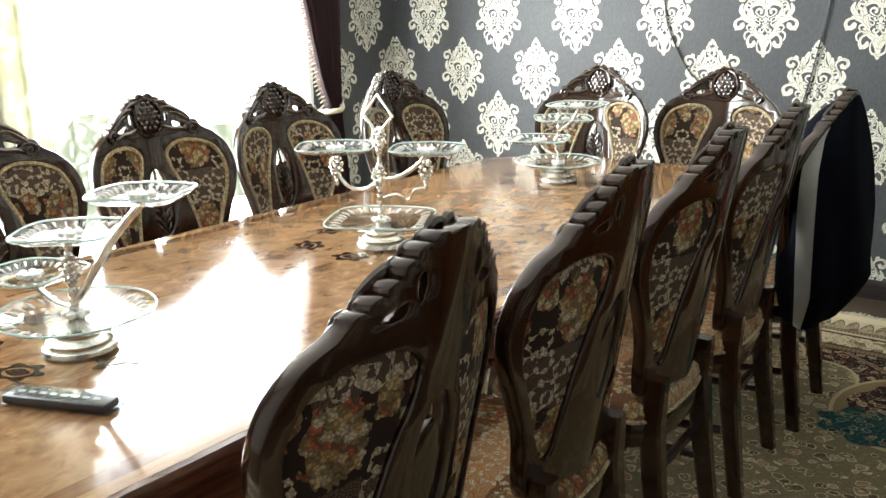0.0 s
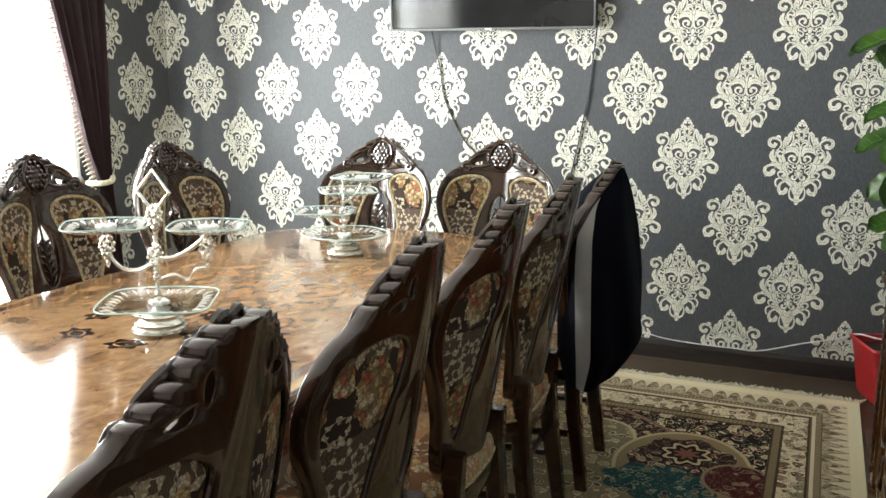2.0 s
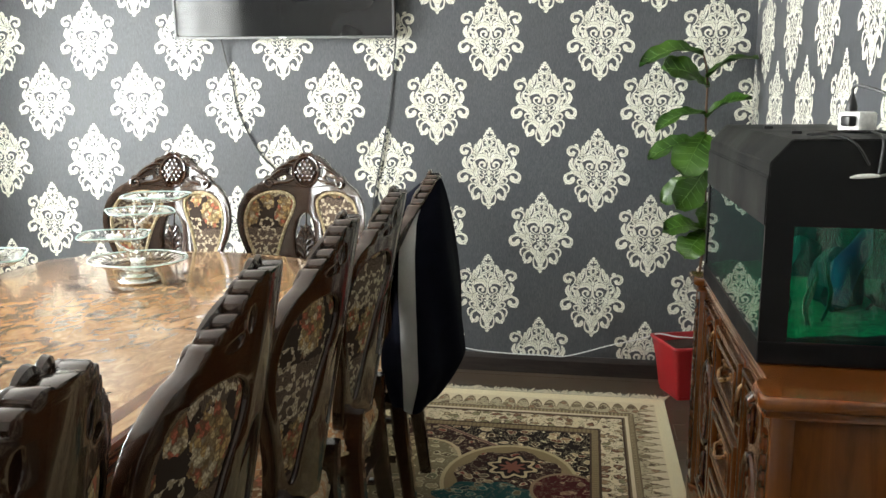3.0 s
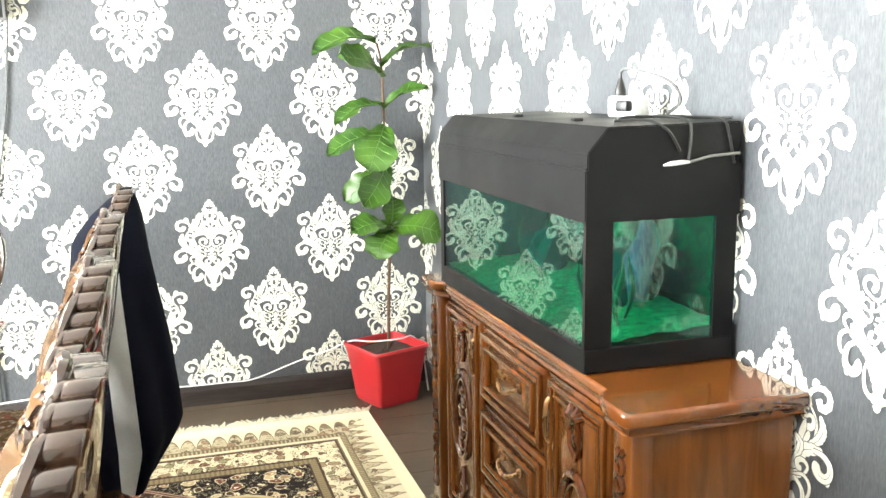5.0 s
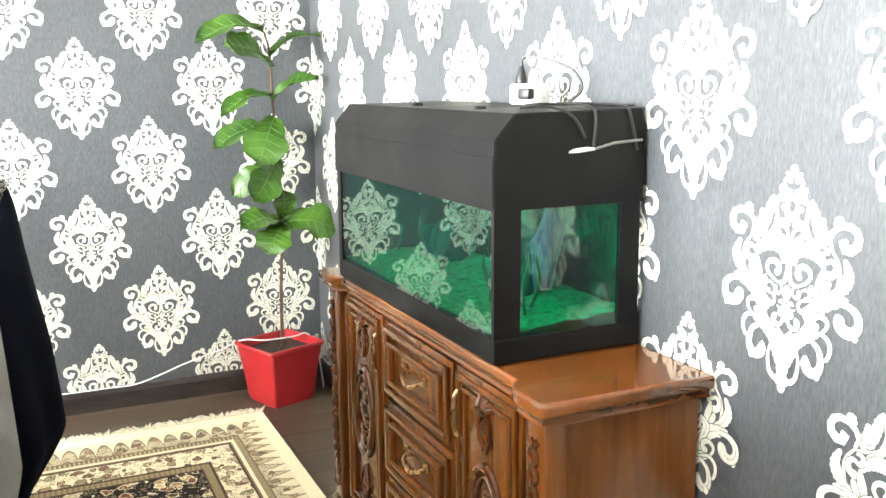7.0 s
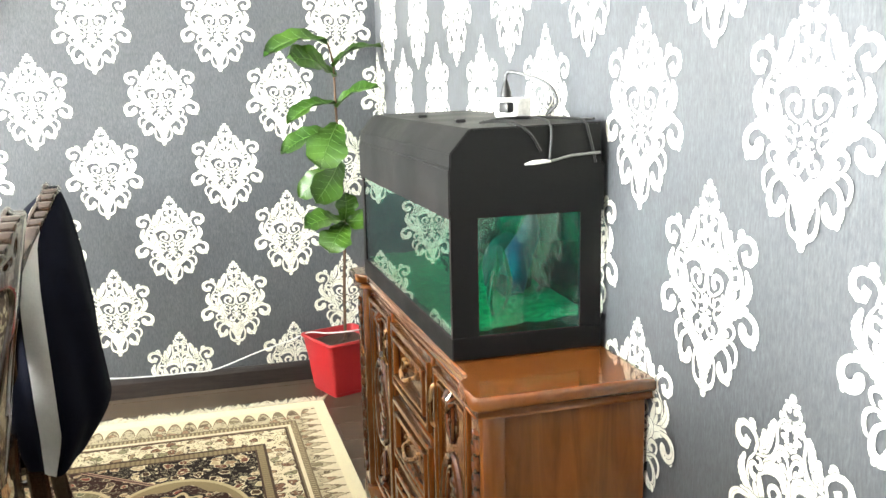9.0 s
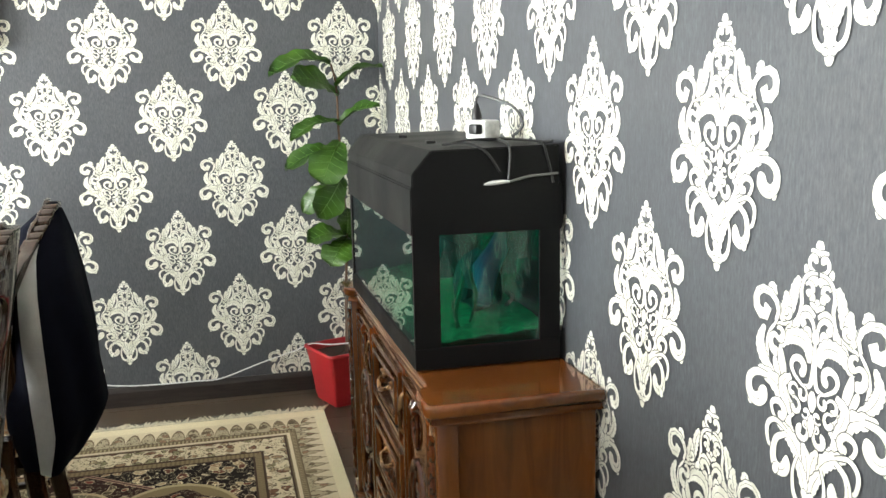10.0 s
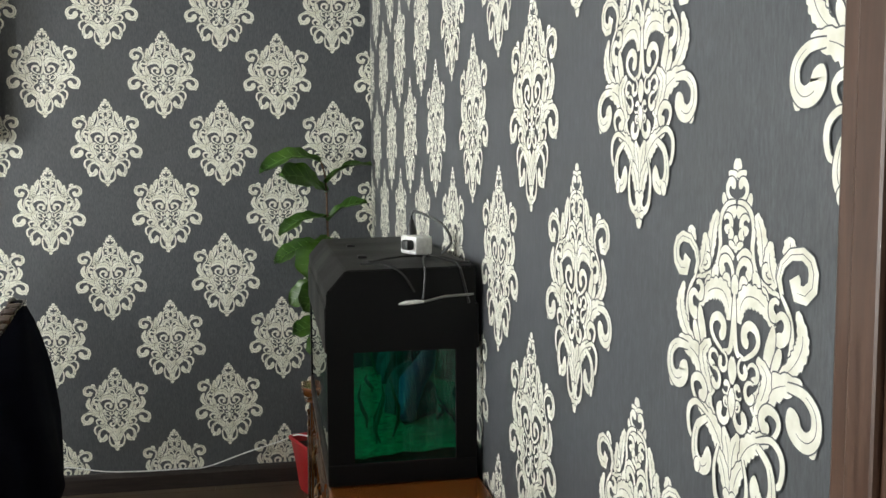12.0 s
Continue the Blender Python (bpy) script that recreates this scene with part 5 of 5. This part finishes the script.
for v in so.verts:
    v.co.z += 0.008 * noise.noise(v.co * 40)
part("soil", so, SOIL, POT)
rot = pose(0.312, 4.605, 0.0, 0, 0, 20).inverted()


def at_world(p):
    return rot @ Vector(p)


stem = [(0.333, 4.635, 0.225), (0.338, 4.63, 0.50), (0.350, 4.62, 0.80), (0.343, 4.62, 1.05), (0.332, 4.62, 1.30), (0.330, 4.62, 1.47), (0.322, 4.615, 1.55), (0.305, 4.61, 1.61)]
sl = smooth_line(stem, 6)
STEM_OB = part("stem", tube([at_world(p) for p in sl], [0.008 - 0.004 * k / len(sl) + 0.0012 * (k % 5 == 0) for k in range(len(sl))], 8), STEM, POT, "slender brown stem", True)


def fig_leaf(base, tip, width, up, cup=0.15, droop=0.0):
    """A broad obovate leaf from base to tip; up is the way its face looks."""
    base, tip, up = Vector(base), Vector(tip), Vector(up)
    along = tip - base
    length = along.length
    along.normalize()
    side = along.cross(up).normalized()
    face = side.cross(along).normalized()
    bm = bmesh.new()
    n, m = 18, 6
    twist = rng.uniform(-0.25, 0.25)

    def surf(t, q, raise_by=0.0):
        """A point of the blade: t along it, q from -1 to 1 across."""
        w = width / 2 * (math.sin(math.pi * min(1, 0.05 + 0.95 * t ** 1.15)) ** 0.6) * (0.60 + 0.58 * t) if 0 < t < 1 else 0.003
        w *= 1 - 0.20 * math.exp(-((t - 0.40) / 0.12) ** 2)
        w *= 1 + 0.05 * math.sin(21 * t + 2 * (q > 0))
        ripple = 0.009 * width / 0.2 * (math.sin(13 * t + 2.1 * (q > 0) + 6 * twist) + 0.5 * math.sin(27 * t)) * abs(q) ** 2.2
        lift = cup * width * q * q * 0.7 + ripple + 0.14 * length * math.sin(math.pi * t) - droop * length * t * t + twist * w * q
        return at_world(base + along * (length * t) + side * (w * q) + face * (lift + raise_by))

    rows = [[bm.verts.new(surf(i / n, j / m)) for j in range(-m, m + 1)] for i in range(n + 1)]
    for a, b in zip(rows, rows[1:]):
        for k in range(2 * m):
            bm.faces.new((a[k], b[k], b[k + 1], a[k + 1]))
    lf = part("leaf", bm, LEAF, POT, "", True)
    part("midrib", tube([surf(i / n, 0, 0.0012) for i in range(n)], [0.0030 * (1 - 0.75 * k / n) for k in range(n)], 5), VEIN, lf, "", True)
    veins = bmesh.new()
    for t in (0.14, 0.28, 0.42, 0.56, 0.70, 0.82):
        for sgn in (1, -1):
            tube([surf(t + 0.13 * q, sgn * q, 0.0006) for q in (0.0, 0.3, 0.6, 0.85)], [0.0013, 0.0011, 0.0008, 0.0004], 4, veins)
    tagged(part("side_vein", veins, VEIN, lf, "", True), kind="stuff")


S = 4.62
for args in (((0.305, S, 1.605), (0.02, S - 0.06, 1.60), 0.15, (0.15, -0.35, 1), 0.2, 0.18), ((0.33, S, 1.46), (0.105, S - 0.14, 1.545), 0.19, (0.35, -0.75, 0.9), 0.12, 0.0),
             ((0.325, S, 1.50), (0.545, S - 0.02, 1.60), 0.12, (-0.3, -0.1, 1), 0.2, 0.05), ((0.332, S, 1.32), (0.52, S - 0.08, 1.41), 0.10, (-0.3, -0.25, 1), 0.25, 0.0),
             ((0.332, S, 1.34), (0.10, S - 0.06, 1.27), 0.11, (0.1, -0.2, 1), 0.2, 0.05), ((0.332, S - 0.01, 1.25), (0.225, S - 0.15, 1.06), 0.205, (-0.15, -1, 0.45), 0.06, 0.0),
             ((0.335, S, 1.20), (0.075, S + 0.02, 1.135), 0.15, (0.1, -0.4, 0.9), 0.15, 0.06), ((0.338, S - 0.01, 1.09), (0.205, S - 0.09, 0.905), 0.165, (0.25, -1, 0.2), 0.1, 0.0),
             ((0.343, S, 1.06), (0.15, S + 0.02, 0.92), 0.13, (-0.4, -0.6, 0.3), 0.1, 0.0), ((0.35, S, 0.80), (0.155, S - 0.07, 0.805), 0.17, (0.0, -0.5, 1), 0.12, 0.08),
             ((0.35, S, 0.80), (0.585, S - 0.08, 0.755), 0.20, (0.2, -0.75, 0.7), 0.1, 0.0), ((0.35, S - 0.01, 0.79), (0.255, S - 0.10, 0.675), 0.17, (-0.3, -1, 0.3), 0.1, 0.0),
             ((0.352, S, 0.81), (0.352, S - 0.04, 0.945), 0.12, (0.1, -1, 0.1), 0.15, 0.0)):
    fig_leaf(*args)

# ---- television and wall cables ----
TV = thing("television", "flat black television mounted high on the papered wall", "television", pose(-1.738, 4.735, 1.70, 4, 0, 0))
part("body", box(-0.575, 0.575, 0.0, 0.045, 0.0, 0.66, 0.006), BLACK, TV)
part("screen", box(-0.563, 0.563, -0.004, 0.001, 0.013, 0.648, 0.001), SCREEN, TV, "dark glossy screen")
bez = flat_shape([[(-0.577, -0.002), (0.577, -0.002), (0.577, 0.662), (-0.577, 0.662)], [(-0.565, 0.010), (0.565, 0.010), (0.565, 0.65), (-0.565, 0.65)]], 0.012, 0.002)
part("bezel", move(bez, lambda u, v, w: (u, -0.003 + w, v)), DARK_STEEL, TV, "thin grey metal bezel")
part("emblem", box(-0.02, 0.02, -0.011, -0.009, 0.001, 0.007), WHITE, TV)
part("bracket", box(-0.2, 0.2, 0.046, 0.075, 0.2, 0.45), BLACK, TV)
for pts in ([(-2.085, 4.775, 1.70), (-2.07, 4.795, 1.60), (-2.044, 4.80, 1.50), (-2.02, 4.80, 1.35), (-1.958, 4.80, 1.21), (-1.89, 4.80, 1.10), (-1.80, 4.80, 0.98), (-1.76, 4.80, 0.6), (-1.76, 4.797, 0.098)],
            [(-1.165, 4.775, 1.71), (-1.185, 4.80, 1.55), (-1.206, 4.80, 1.36), (-1.253, 4.80, 1.09), (-1.296, 4.80, 0.86), (-1.33, 4.80, 0.45), (-1.33, 4.797, 0.098)]):
    tagged(part("wall_cable", tube([tuple(p) for p in smooth_line(pts, 6)], 0.0045, 6), BLACK, None, "", True), "thin black cable hanging down the papered wall", "cable")
wc = [(-1.6, 4.785, 0.101), (-1.2, 4.785, 0.12), (-0.95, 4.783, 0.145), (-0.755, 4.785, 0.112), (-0.584, 4.785, 0.102), (-0.40, 4.785, 0.101), (-0.272, 4.785, 0.104), (-0.075, 4.77, 0.17), (0.08, 4.74, 0.222), (0.165, 4.68, 0.270), (0.25, 4.62, 0.2745), (0.38, 4.62, 0.2745), (0.455, 4.66, 0.270), (0.50, 4.66, 0.20), (0.515, 4.66, 0.10), (0.515, 4.62, 0.012)]
tagged(part("white_cable", tube([tuple(p) for p in smooth_line(wc, 6)], 0.0034, 6), WHITE, None, "", True), "white cable run over the skirting and red pot", "cable")


# ---- jacket on the fifth chair ----
def jacket_section(z):
    """Middle and half width in x and y at a height."""
    rows = [(1.163, -0.722, -0.697, 3.26, 0.02), (1.135, -0.755, -0.684, 3.26, 0.055), (1.09, -0.805, -0.674, 3.26, 0.12), (1.03, -0.85, -0.664, 3.26, 0.185), (0.93, -0.86, -0.650, 3.265, 0.245), (0.75, -0.865, -0.628, 3.27, 0.28), (0.62, -0.865, -0.618, 3.27, 0.285), (0.53, -0.86, -0.615, 3.27, 0.285), (0.47, -0.845, -0.645, 3.26, 0.265), (0.40, -0.815, -0.69, 3.23, 0.235), (0.365, -0.80, -0.705, 3.21, 0.215)]
    zs = [r[0] for r in rows][::-1]
    x0, x1, cy, hy = (float(np.interp(z, zs, [r[k] for r in rows][::-1])) for k in range(1, 5))
    return (x0 + x1) / 2, (x1 - x0) / 2, cy, hy


def jacket_point(a, z, grow=0.0):
    cx, hx, cy, hy = jacket_section(z)
    e = 0.75
    ca, sa = math.cos(a), math.sin(a)
    fold = 1 + 0.09 * math.sin(5 * a + 4 * z) * min(1, (1.185 - z) * 3) + 0.04 * noise.noise((ca * 2, sa * 2, z * 5))
    return (cx + (hx * fold + grow) * math.copysign(abs(ca) ** e, ca), cy + (hy * fold + grow) * math.copysign(abs(sa) ** e, sa), z)


JACKET = thing("jacket", "navy black track jacket with white stripe hung over a chair", "jacket", pose(0, 0, 0))
zs = list(np.linspace(1.163, 0.415, 32))
jk = bmesh.new()
rings = [[jk.verts.new(jacket_point(2 * math.pi * k / 56, z)) for k in range(56)] for z in zs]
for a, b in zip(rings, rings[1:]):
    for k in range(56):
        jk.faces.new((a[k], b[k], b[(k + 1) % 56], a[(k + 1) % 56]))
jk.faces.new(rings[0])
bmesh.ops.recalc_face_normals(jk, faces=jk.faces)
part("cloth", jk, CLOTH, JACKET, "", True)
st = bmesh.new()
rows = []
for z in zs[3:]:
    cx, hx, cy, hy = jacket_section(z)
    mid = -1.5708 + 0.05
    rows.append([st.verts.new(jacket_point(mid + d, z, 0.004)) for d in (-0.18, -0.09, 0.0, 0.08)])
for a, b in zip(rows, rows[1:]):
    for k in range(3):
        st.faces.new((a[k], b[k], b[k + 1], a[k + 1]))
bmesh.ops.solidify(st, geom=st.faces[:], thickness=0.002)
part("stripe", st, STRIPE, JACKET, "off-white side stripe", True)

# ---- curtains and radiator by the window ----
sh = bmesh.new()
n = 400
cols = [[sh.verts.new((XL + 0.075 + 0.016 * math.sin(y * 62) + 0.006 * math.sin(y * 23), y, z)) for z in (0.06, 0.8, 1.6, 2.52)] for y in np.linspace(-0.1, 3.95, n)]
for a, b in zip(cols, cols[1:]):
    for k in range(3):
        sh.faces.new((a[k], b[k], b[k + 1], a[k + 1]))
SHEER_OB = thing("sheer_curtain", "white sheer net curtain glowing in front of the window", "curtain", pose(0, 0, 0))
part("net", sh, SHEER, SHEER_OB, "", True)
# hem in the darkened lace, which imitates its shade against the daylight
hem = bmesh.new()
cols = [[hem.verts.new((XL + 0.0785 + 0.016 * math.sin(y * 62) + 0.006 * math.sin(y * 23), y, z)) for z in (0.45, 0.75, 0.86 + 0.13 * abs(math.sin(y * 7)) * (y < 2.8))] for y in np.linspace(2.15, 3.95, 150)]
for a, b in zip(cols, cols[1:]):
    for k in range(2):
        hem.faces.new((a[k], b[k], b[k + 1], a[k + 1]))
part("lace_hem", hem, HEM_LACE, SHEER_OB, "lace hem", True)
gl = bmesh.new()
cols = [[gl.verts.new((XL + 0.12 + 0.022 * math.sin(y * 48), y, z)) for z in np.linspace(0.05, 2.52, 8)] for y in np.linspace(1.50, 2.24, 66)]
for a, b in zip(cols, cols[1:]):
    for k in range(7):
        gl.faces.new((a[k], b[k], b[k + 1], a[k + 1]))
tagged(part("lace_drape", gl, GOLD_LACE, None, "", True), "pale gold lace drape hanging beside the window", "curtain")

CURT = thing("curtain", "dark plum curtain with cream tassel trim, tied back", "curtain", pose(0, 0, 0))


def curtain_span(z):
    zz = [0.05, 0.45, 0.80, 0.88, 1.05, 1.40, 1.75, 2.52]
    inner = [3.88, 3.92, 3.97, 3.98, 3.91, 3.83, 3.745, 3.53]
    outer = [4.16, 4.13, 4.085, 4.08, 4.09, 4.11, 4.125, 4.15]
    return float(np.interp(z, zz, inner)), float(np.interp(z, zz, outer))


cb = bmesh.new()
zs = list(np.linspace(0.05, 2.52, 34))
rows = []
for z in zs:
    a, b = curtain_span(z)
    rows.append([cb.verts.new((XL + 0.15 + 0.035 * math.sin(k * 0.95 + 0.4 * z), a + (b - a) * k / 44, z)) for k in range(45)])
for a, b in zip(rows, rows[1:]):
    for k in range(44):
        cb.faces.new((a[k], a[k + 1], b[k + 1], b[k]))
part("cloth", cb, CURTAIN, CURT, "", True)
tr = bmesh.new()
for z in np.arange(0.06, 2.5, 0.024):
    a, _ = curtain_span(z)
    tube([(XL + 0.155, a + 0.006, z), (XL + 0.16, a - 0.022, z - 0.004), (XL + 0.16, a - 0.05, z - 0.012)], [0.004, 0.006, 0.003], 4, tr)
tagged(part("tassel_trim", tr, LACE, CURT, "cream tassel trim"), kind="stuff")
tie = [(XL + 0.10, 4.13, 0.90), (XL + 0.17, 4.09, 0.885), (XL + 0.21, 4.03, 0.865), (XL + 0.19, 3.96, 0.86), (XL + 0.12, 3.95, 0.86)]
part("tie_back", tube([tuple(p) for p in smooth_line(tie, 5)], 0.016, 8), LACE, CURT, "cream tie-back", True)
rod = thing("curtain_rod", "dark metal rod that carries the curtains", "curtain rod", pose(0, 0, 0))
part("rod", tube([(XL + 0.11, 1.1, 2.53), (XL + 0.11, 4.5, 2.53)], 0.014, 10), BLACK, rod, "", True)
for y in (1.2, 4.45):
    part("bracket", tube([(XL, y, 2.53), (XL + 0.11, y, 2.53)], 0.009, 8), BLACK, rod)


# ---- cake stands and remote ----
def plate(size, round_plate=False, dip=0.018, wave=0.0):
    """A shallow pressed-glass dish with a rippled rim."""
    bm, rings, n = bmesh.new(), [], 48
    for s, z in ((0.05, 0.0), (0.55, 0.001), (0.82, 0.006), (1.0, dip), (0.995, dip + 0.005), (0.80, 0.011), (0.5, 0.006), (0.05, 0.005)):
        ring = []
        for k in range(n):
            a = 2 * math.pi * k / n
            r = 1.0 if round_plate else 1 / (abs(math.cos(a)) ** 5 + abs(math.sin(a)) ** 5) ** 0.2
            ring.append(bm.verts.new((size / 2 * s * r * math.cos(a), size / 2 * s * r * math.sin(a), z + wave * s * math.cos(4 * a) * (s > 0.9))))
        rings.append(ring)
    for a, b in zip(rings, rings[1:]):
        for k in range(n):
            bm.faces.new((a[k], a[(k + 1) % n], b[(k + 1) % n], b[k]))
    bm.faces.new(rings[0][::-1])
    bm.faces.new(rings[-1])
    return bm


def rim_loop(size, round_plate=False, dip=0.018, wave=0.0):
    pts = []
    for k in range(49):
        a = 2 * math.pi * k / 48
        r = 1.0 if round_plate else 1 / (abs(math.cos(a)) ** 5 + abs(math.sin(a)) ** 5) ** 0.2
        pts.append((size / 2 * 0.99 * r * math.cos(a), size / 2 * 0.99 * r * math.sin(a), dip + 0.003 + wave * math.cos(4 * a)))
    return tube(pts, 0.0024, 5, None, False)


def add_plate(stand, x, y, z, size, turn, round_plate=False, wave=0.0012):
    p = part("glass_plate", plate(size, round_plate, 0.018, wave), CLEAR, stand, "clear pressed-glass plate", True, pose(x, y, z, 0, 0, turn))
    part("rim", rim_loop(size, round_plate, 0.018, wave), RIM, p, "blue-green glass rim", True)
    lace = bmesh.new()
    n = 28
    for k in range(n):
        a = 2 * math.pi * k / n
        r = size / 2 * (1.0 if round_plate else 1 / (abs(math.cos(a)) ** 5 + abs(math.sin(a)) ** 5) ** 0.2)
        tube([(r * s * math.cos(a), r * s * math.sin(a), zz) for s, zz in ((0.72, 0.0105), (0.80, 0.0155), (0.90, 0.0165))], [0.0012, 0.0032, 0.0012], 4, lace)
    tagged(part("leaf_pattern", lace, FROST, p, "white frosted leaf pattern", True), kind="stuff")
    knob = blob((0, 0, 0.012), 0.016, None, 1, (1, 1, 0.5))
    for k in range(6):
        a = radians(60 * k)
        blob((0.02 * math.cos(a), 0.02 * math.sin(a), 0.014), 0.010, knob, 1, (1, 1, 0.9))
    tagged(part("boss", knob, FROST, p, "white flower boss", True), kind="stuff")
    return p


BASE = [(0.072, 0.0), (0.075, 0.006), (0.072, 0.014), (0.064, 0.018), (0.066, 0.026), (0.058, 0.033), (0.046, 0.036), (0.046, 0.044), (0.030, 0.050), (0.018, 0.060), (0.012, 0.075)]


def vine(bm, p, s=1.0):
    """A silver bunch of grapes."""
    for k in range(26):
        h = k / 25
        r = 0.020 * s * math.sin(math.pi * (0.15 + 0.8 * h))
        a = 2.4 * k
        blob((p[0] + r * math.cos(a), p[1] + r * math.sin(a), p[2] - 0.070 * s * h), 0.0074 * s, bm, 1)
    blob((p[0], p[1], p[2] - 0.085 * s), 0.010 * s, bm, 1, (0.8, 0.8, 1.5))
    return bm


def cake_stand(x, y, tiers, stem_top, handle, label, turn=0, grapes=(), arms=()):
    c = thing("cake_stand", label, "cake stand", pose(x, y, TABLE_Z + 0.0015, 0, 0, turn), "cake stands on the table")
    part("base", lathe(BASE, 40, None, 20, 0.015), SILVER, c, "embossed silver foot", True)
    stem = tube([(0, 0, 0.07), (0, 0, stem_top)], 0.006, 8)
    for k in range(6):
        blob((0, 0, 0.10 + (stem_top - 0.1) * k / 5), 0.011, stem, 1, (1, 1, 1.4))
    part("stem", stem, SILVER, c, "knotted silver stem", True)
    if handle:
        z = stem_top
        part("handle", tube([(0, 0, z), (0.048, 0, z + 0.055), (0, 0, z + 0.112), (-0.048, 0, z + 0.055), (0, 0, z)], 0.0055, 8), SILVER, c, "diamond-shaped silver handle", True)
    for line, r in arms:
        part("arm", tube([tuple(p) for p in smooth_line(line, 6)], r, 8), SILVER, c, "curved silver arm", True)
    if grapes:
        for p in grapes:
            tagged(part("silver_pendant", vine(bmesh.new(), p, 0.9), SILVER, c, "silver pendant of clustered beads", True), kind="stuff")
    for px, py, pz, size, a, rnd in tiers:
        add_plate(c, px, py, pz, size, a, rnd)
    return c


cake_stand(-1.676, 2.010, [(0, 0, 0.066, 0.30, 20, False), (-0.165, 0.02, 0.262, 0.225, 30, False), (0.135, 0.04, 0.272, 0.20, 20, False)], 0.325, True,
           "silver cake stand with three glass plates and diamond handle", 8,
           [(0, 0, 0.345), (0, -0.004, 0.235), (-0.165, 0.02, 0.25), (0.13, 0.04, 0.255)],
           [([(0, 0, 0.20), (-0.05, 0.005, 0.165), (-0.12, 0.015, 0.165), (-0.16, 0.02, 0.205), (-0.165, 0.02, 0.262)], 0.006), ([(0, 0, 0.20), (0.05, 0.01, 0.205), (0.10, 0.03, 0.235), (0.135, 0.04, 0.272)], 0.006), ([(0, 0, 0.14), (0.05, 0.01, 0.155), (0.08, 0.02, 0.14), (0.10, 0.03, 0.17), (0.13, 0.04, 0.175)], 0.005)])
cake_stand(-1.650, 1.023, [(0, 0, 0.066, 0.32, 0, True), (-0.02, 0.02, 0.228, 0.20, 38, False), (0.195, 0.05, 0.325, 0.175, 30, False), (-0.20, 0.02, 0.11, 0.20, 15, False)], 0.225, False,
           "silver cake stand with round and square glass plates", 0, [(0, 0, 0.20)],
           [([(0, 0, 0.10), (0.05, 0.012, 0.16), (0.12, 0.03, 0.25), (0.195, 0.05, 0.325)], 0.008), ([(0, 0, 0.09), (-0.10, 0.01, 0.085), (-0.20, 0.02, 0.11)], 0.007)])
cake_stand(-1.750, 3.170, [(0, 0, 0.062, 0.34, 0, True), (-0.085, 0.0, 0.145, 0.235, 20, False), (0.0, 0.03, 0.228, 0.225, 35, False), (0.07, 0.02, 0.285, 0.215, 10, False)], 0.285, False,
           "silver cake stand with four glass plates in a spiral", 0, [(0, 0, 0.18)],
           [([(0, 0, 0.10), (-0.05, 0, 0.115), (-0.085, 0, 0.145)], 0.006), ([(0, 0, 0.20), (0.05, 0.01, 0.24), (0.07, 0.02, 0.285)], 0.006)])

RM = thing("remote_control", "black remote control in a crinkled clear plastic sleeve", "remote control", pose(-1.435, 0.850, TABLE_Z + 0.0006, 0, 0, 22))
part("body", box(-0.105, 0.105, -0.024, 0.024, 0.001, 0.019, 0.006), REMOTE, RM, "", True)
for i in range(8):
    for j in range(3):
        part("button", box(-0.085 + 0.022 * i, -0.072 + 0.022 * i, -0.016 + 0.0125 * j, -0.008 + 0.0125 * j, 0.0185, 0.0205, 0.001, None, 1), WHITE if j == 1 else BLACK, RM)
wr = box(-0.116, 0.118, -0.029, 0.029, 0.0002, 0.024, 0.007, None, 3)
bmesh.ops.subdivide_edges(wr, edges=wr.edges, cuts=3, use_grid_fill=True)
for v in wr.verts:
    v.co.z = max(0.0002, v.co.z + 0.003 * noise.noise(v.co * 55) * (v.co.z > 0.004))
part("plastic_sleeve", wr, WRAP, RM, "clear crinkled sleeve", True)

# ---- floor planks ----
PL, PW = 1.285, 0.192
plank_me = None
row = 0
y = YN
while y < YB:
    x = XL - 0.10 - (row * 0.43) % PL
    w = min(PW, YB + 0.05 - y)
    while x < XR + 0.05:
        x1 = min(x + PL, XR + 0.10)
        x0 = max(x, XL - 0.10)
        if x1 - x0 > 0.02:
            if plank_me is None or abs(x1 - x0 - PL) > 1e-3 or w < PW:
                ob = part("plank", box(-(x1 - x0) / 2 + 0.0008, (x1 - x0) / 2 - 0.0008, -w / 2 + 0.0008, w / 2 - 0.0008, -0.010, 0.0, 0.001, None, 1), PLANK, FLOOR, "", False, pose((x0 + x1) / 2, y + w / 2, 0))
                if abs(x1 - x0 - PL) < 1e-3 and w == PW:
                    plank_me = ob.data
            else:
                shared("plank", plank_me, FLOOR, pose((x0 + x1) / 2, y + w / 2, 0))
        x += PL
    y += PW
    row += 1
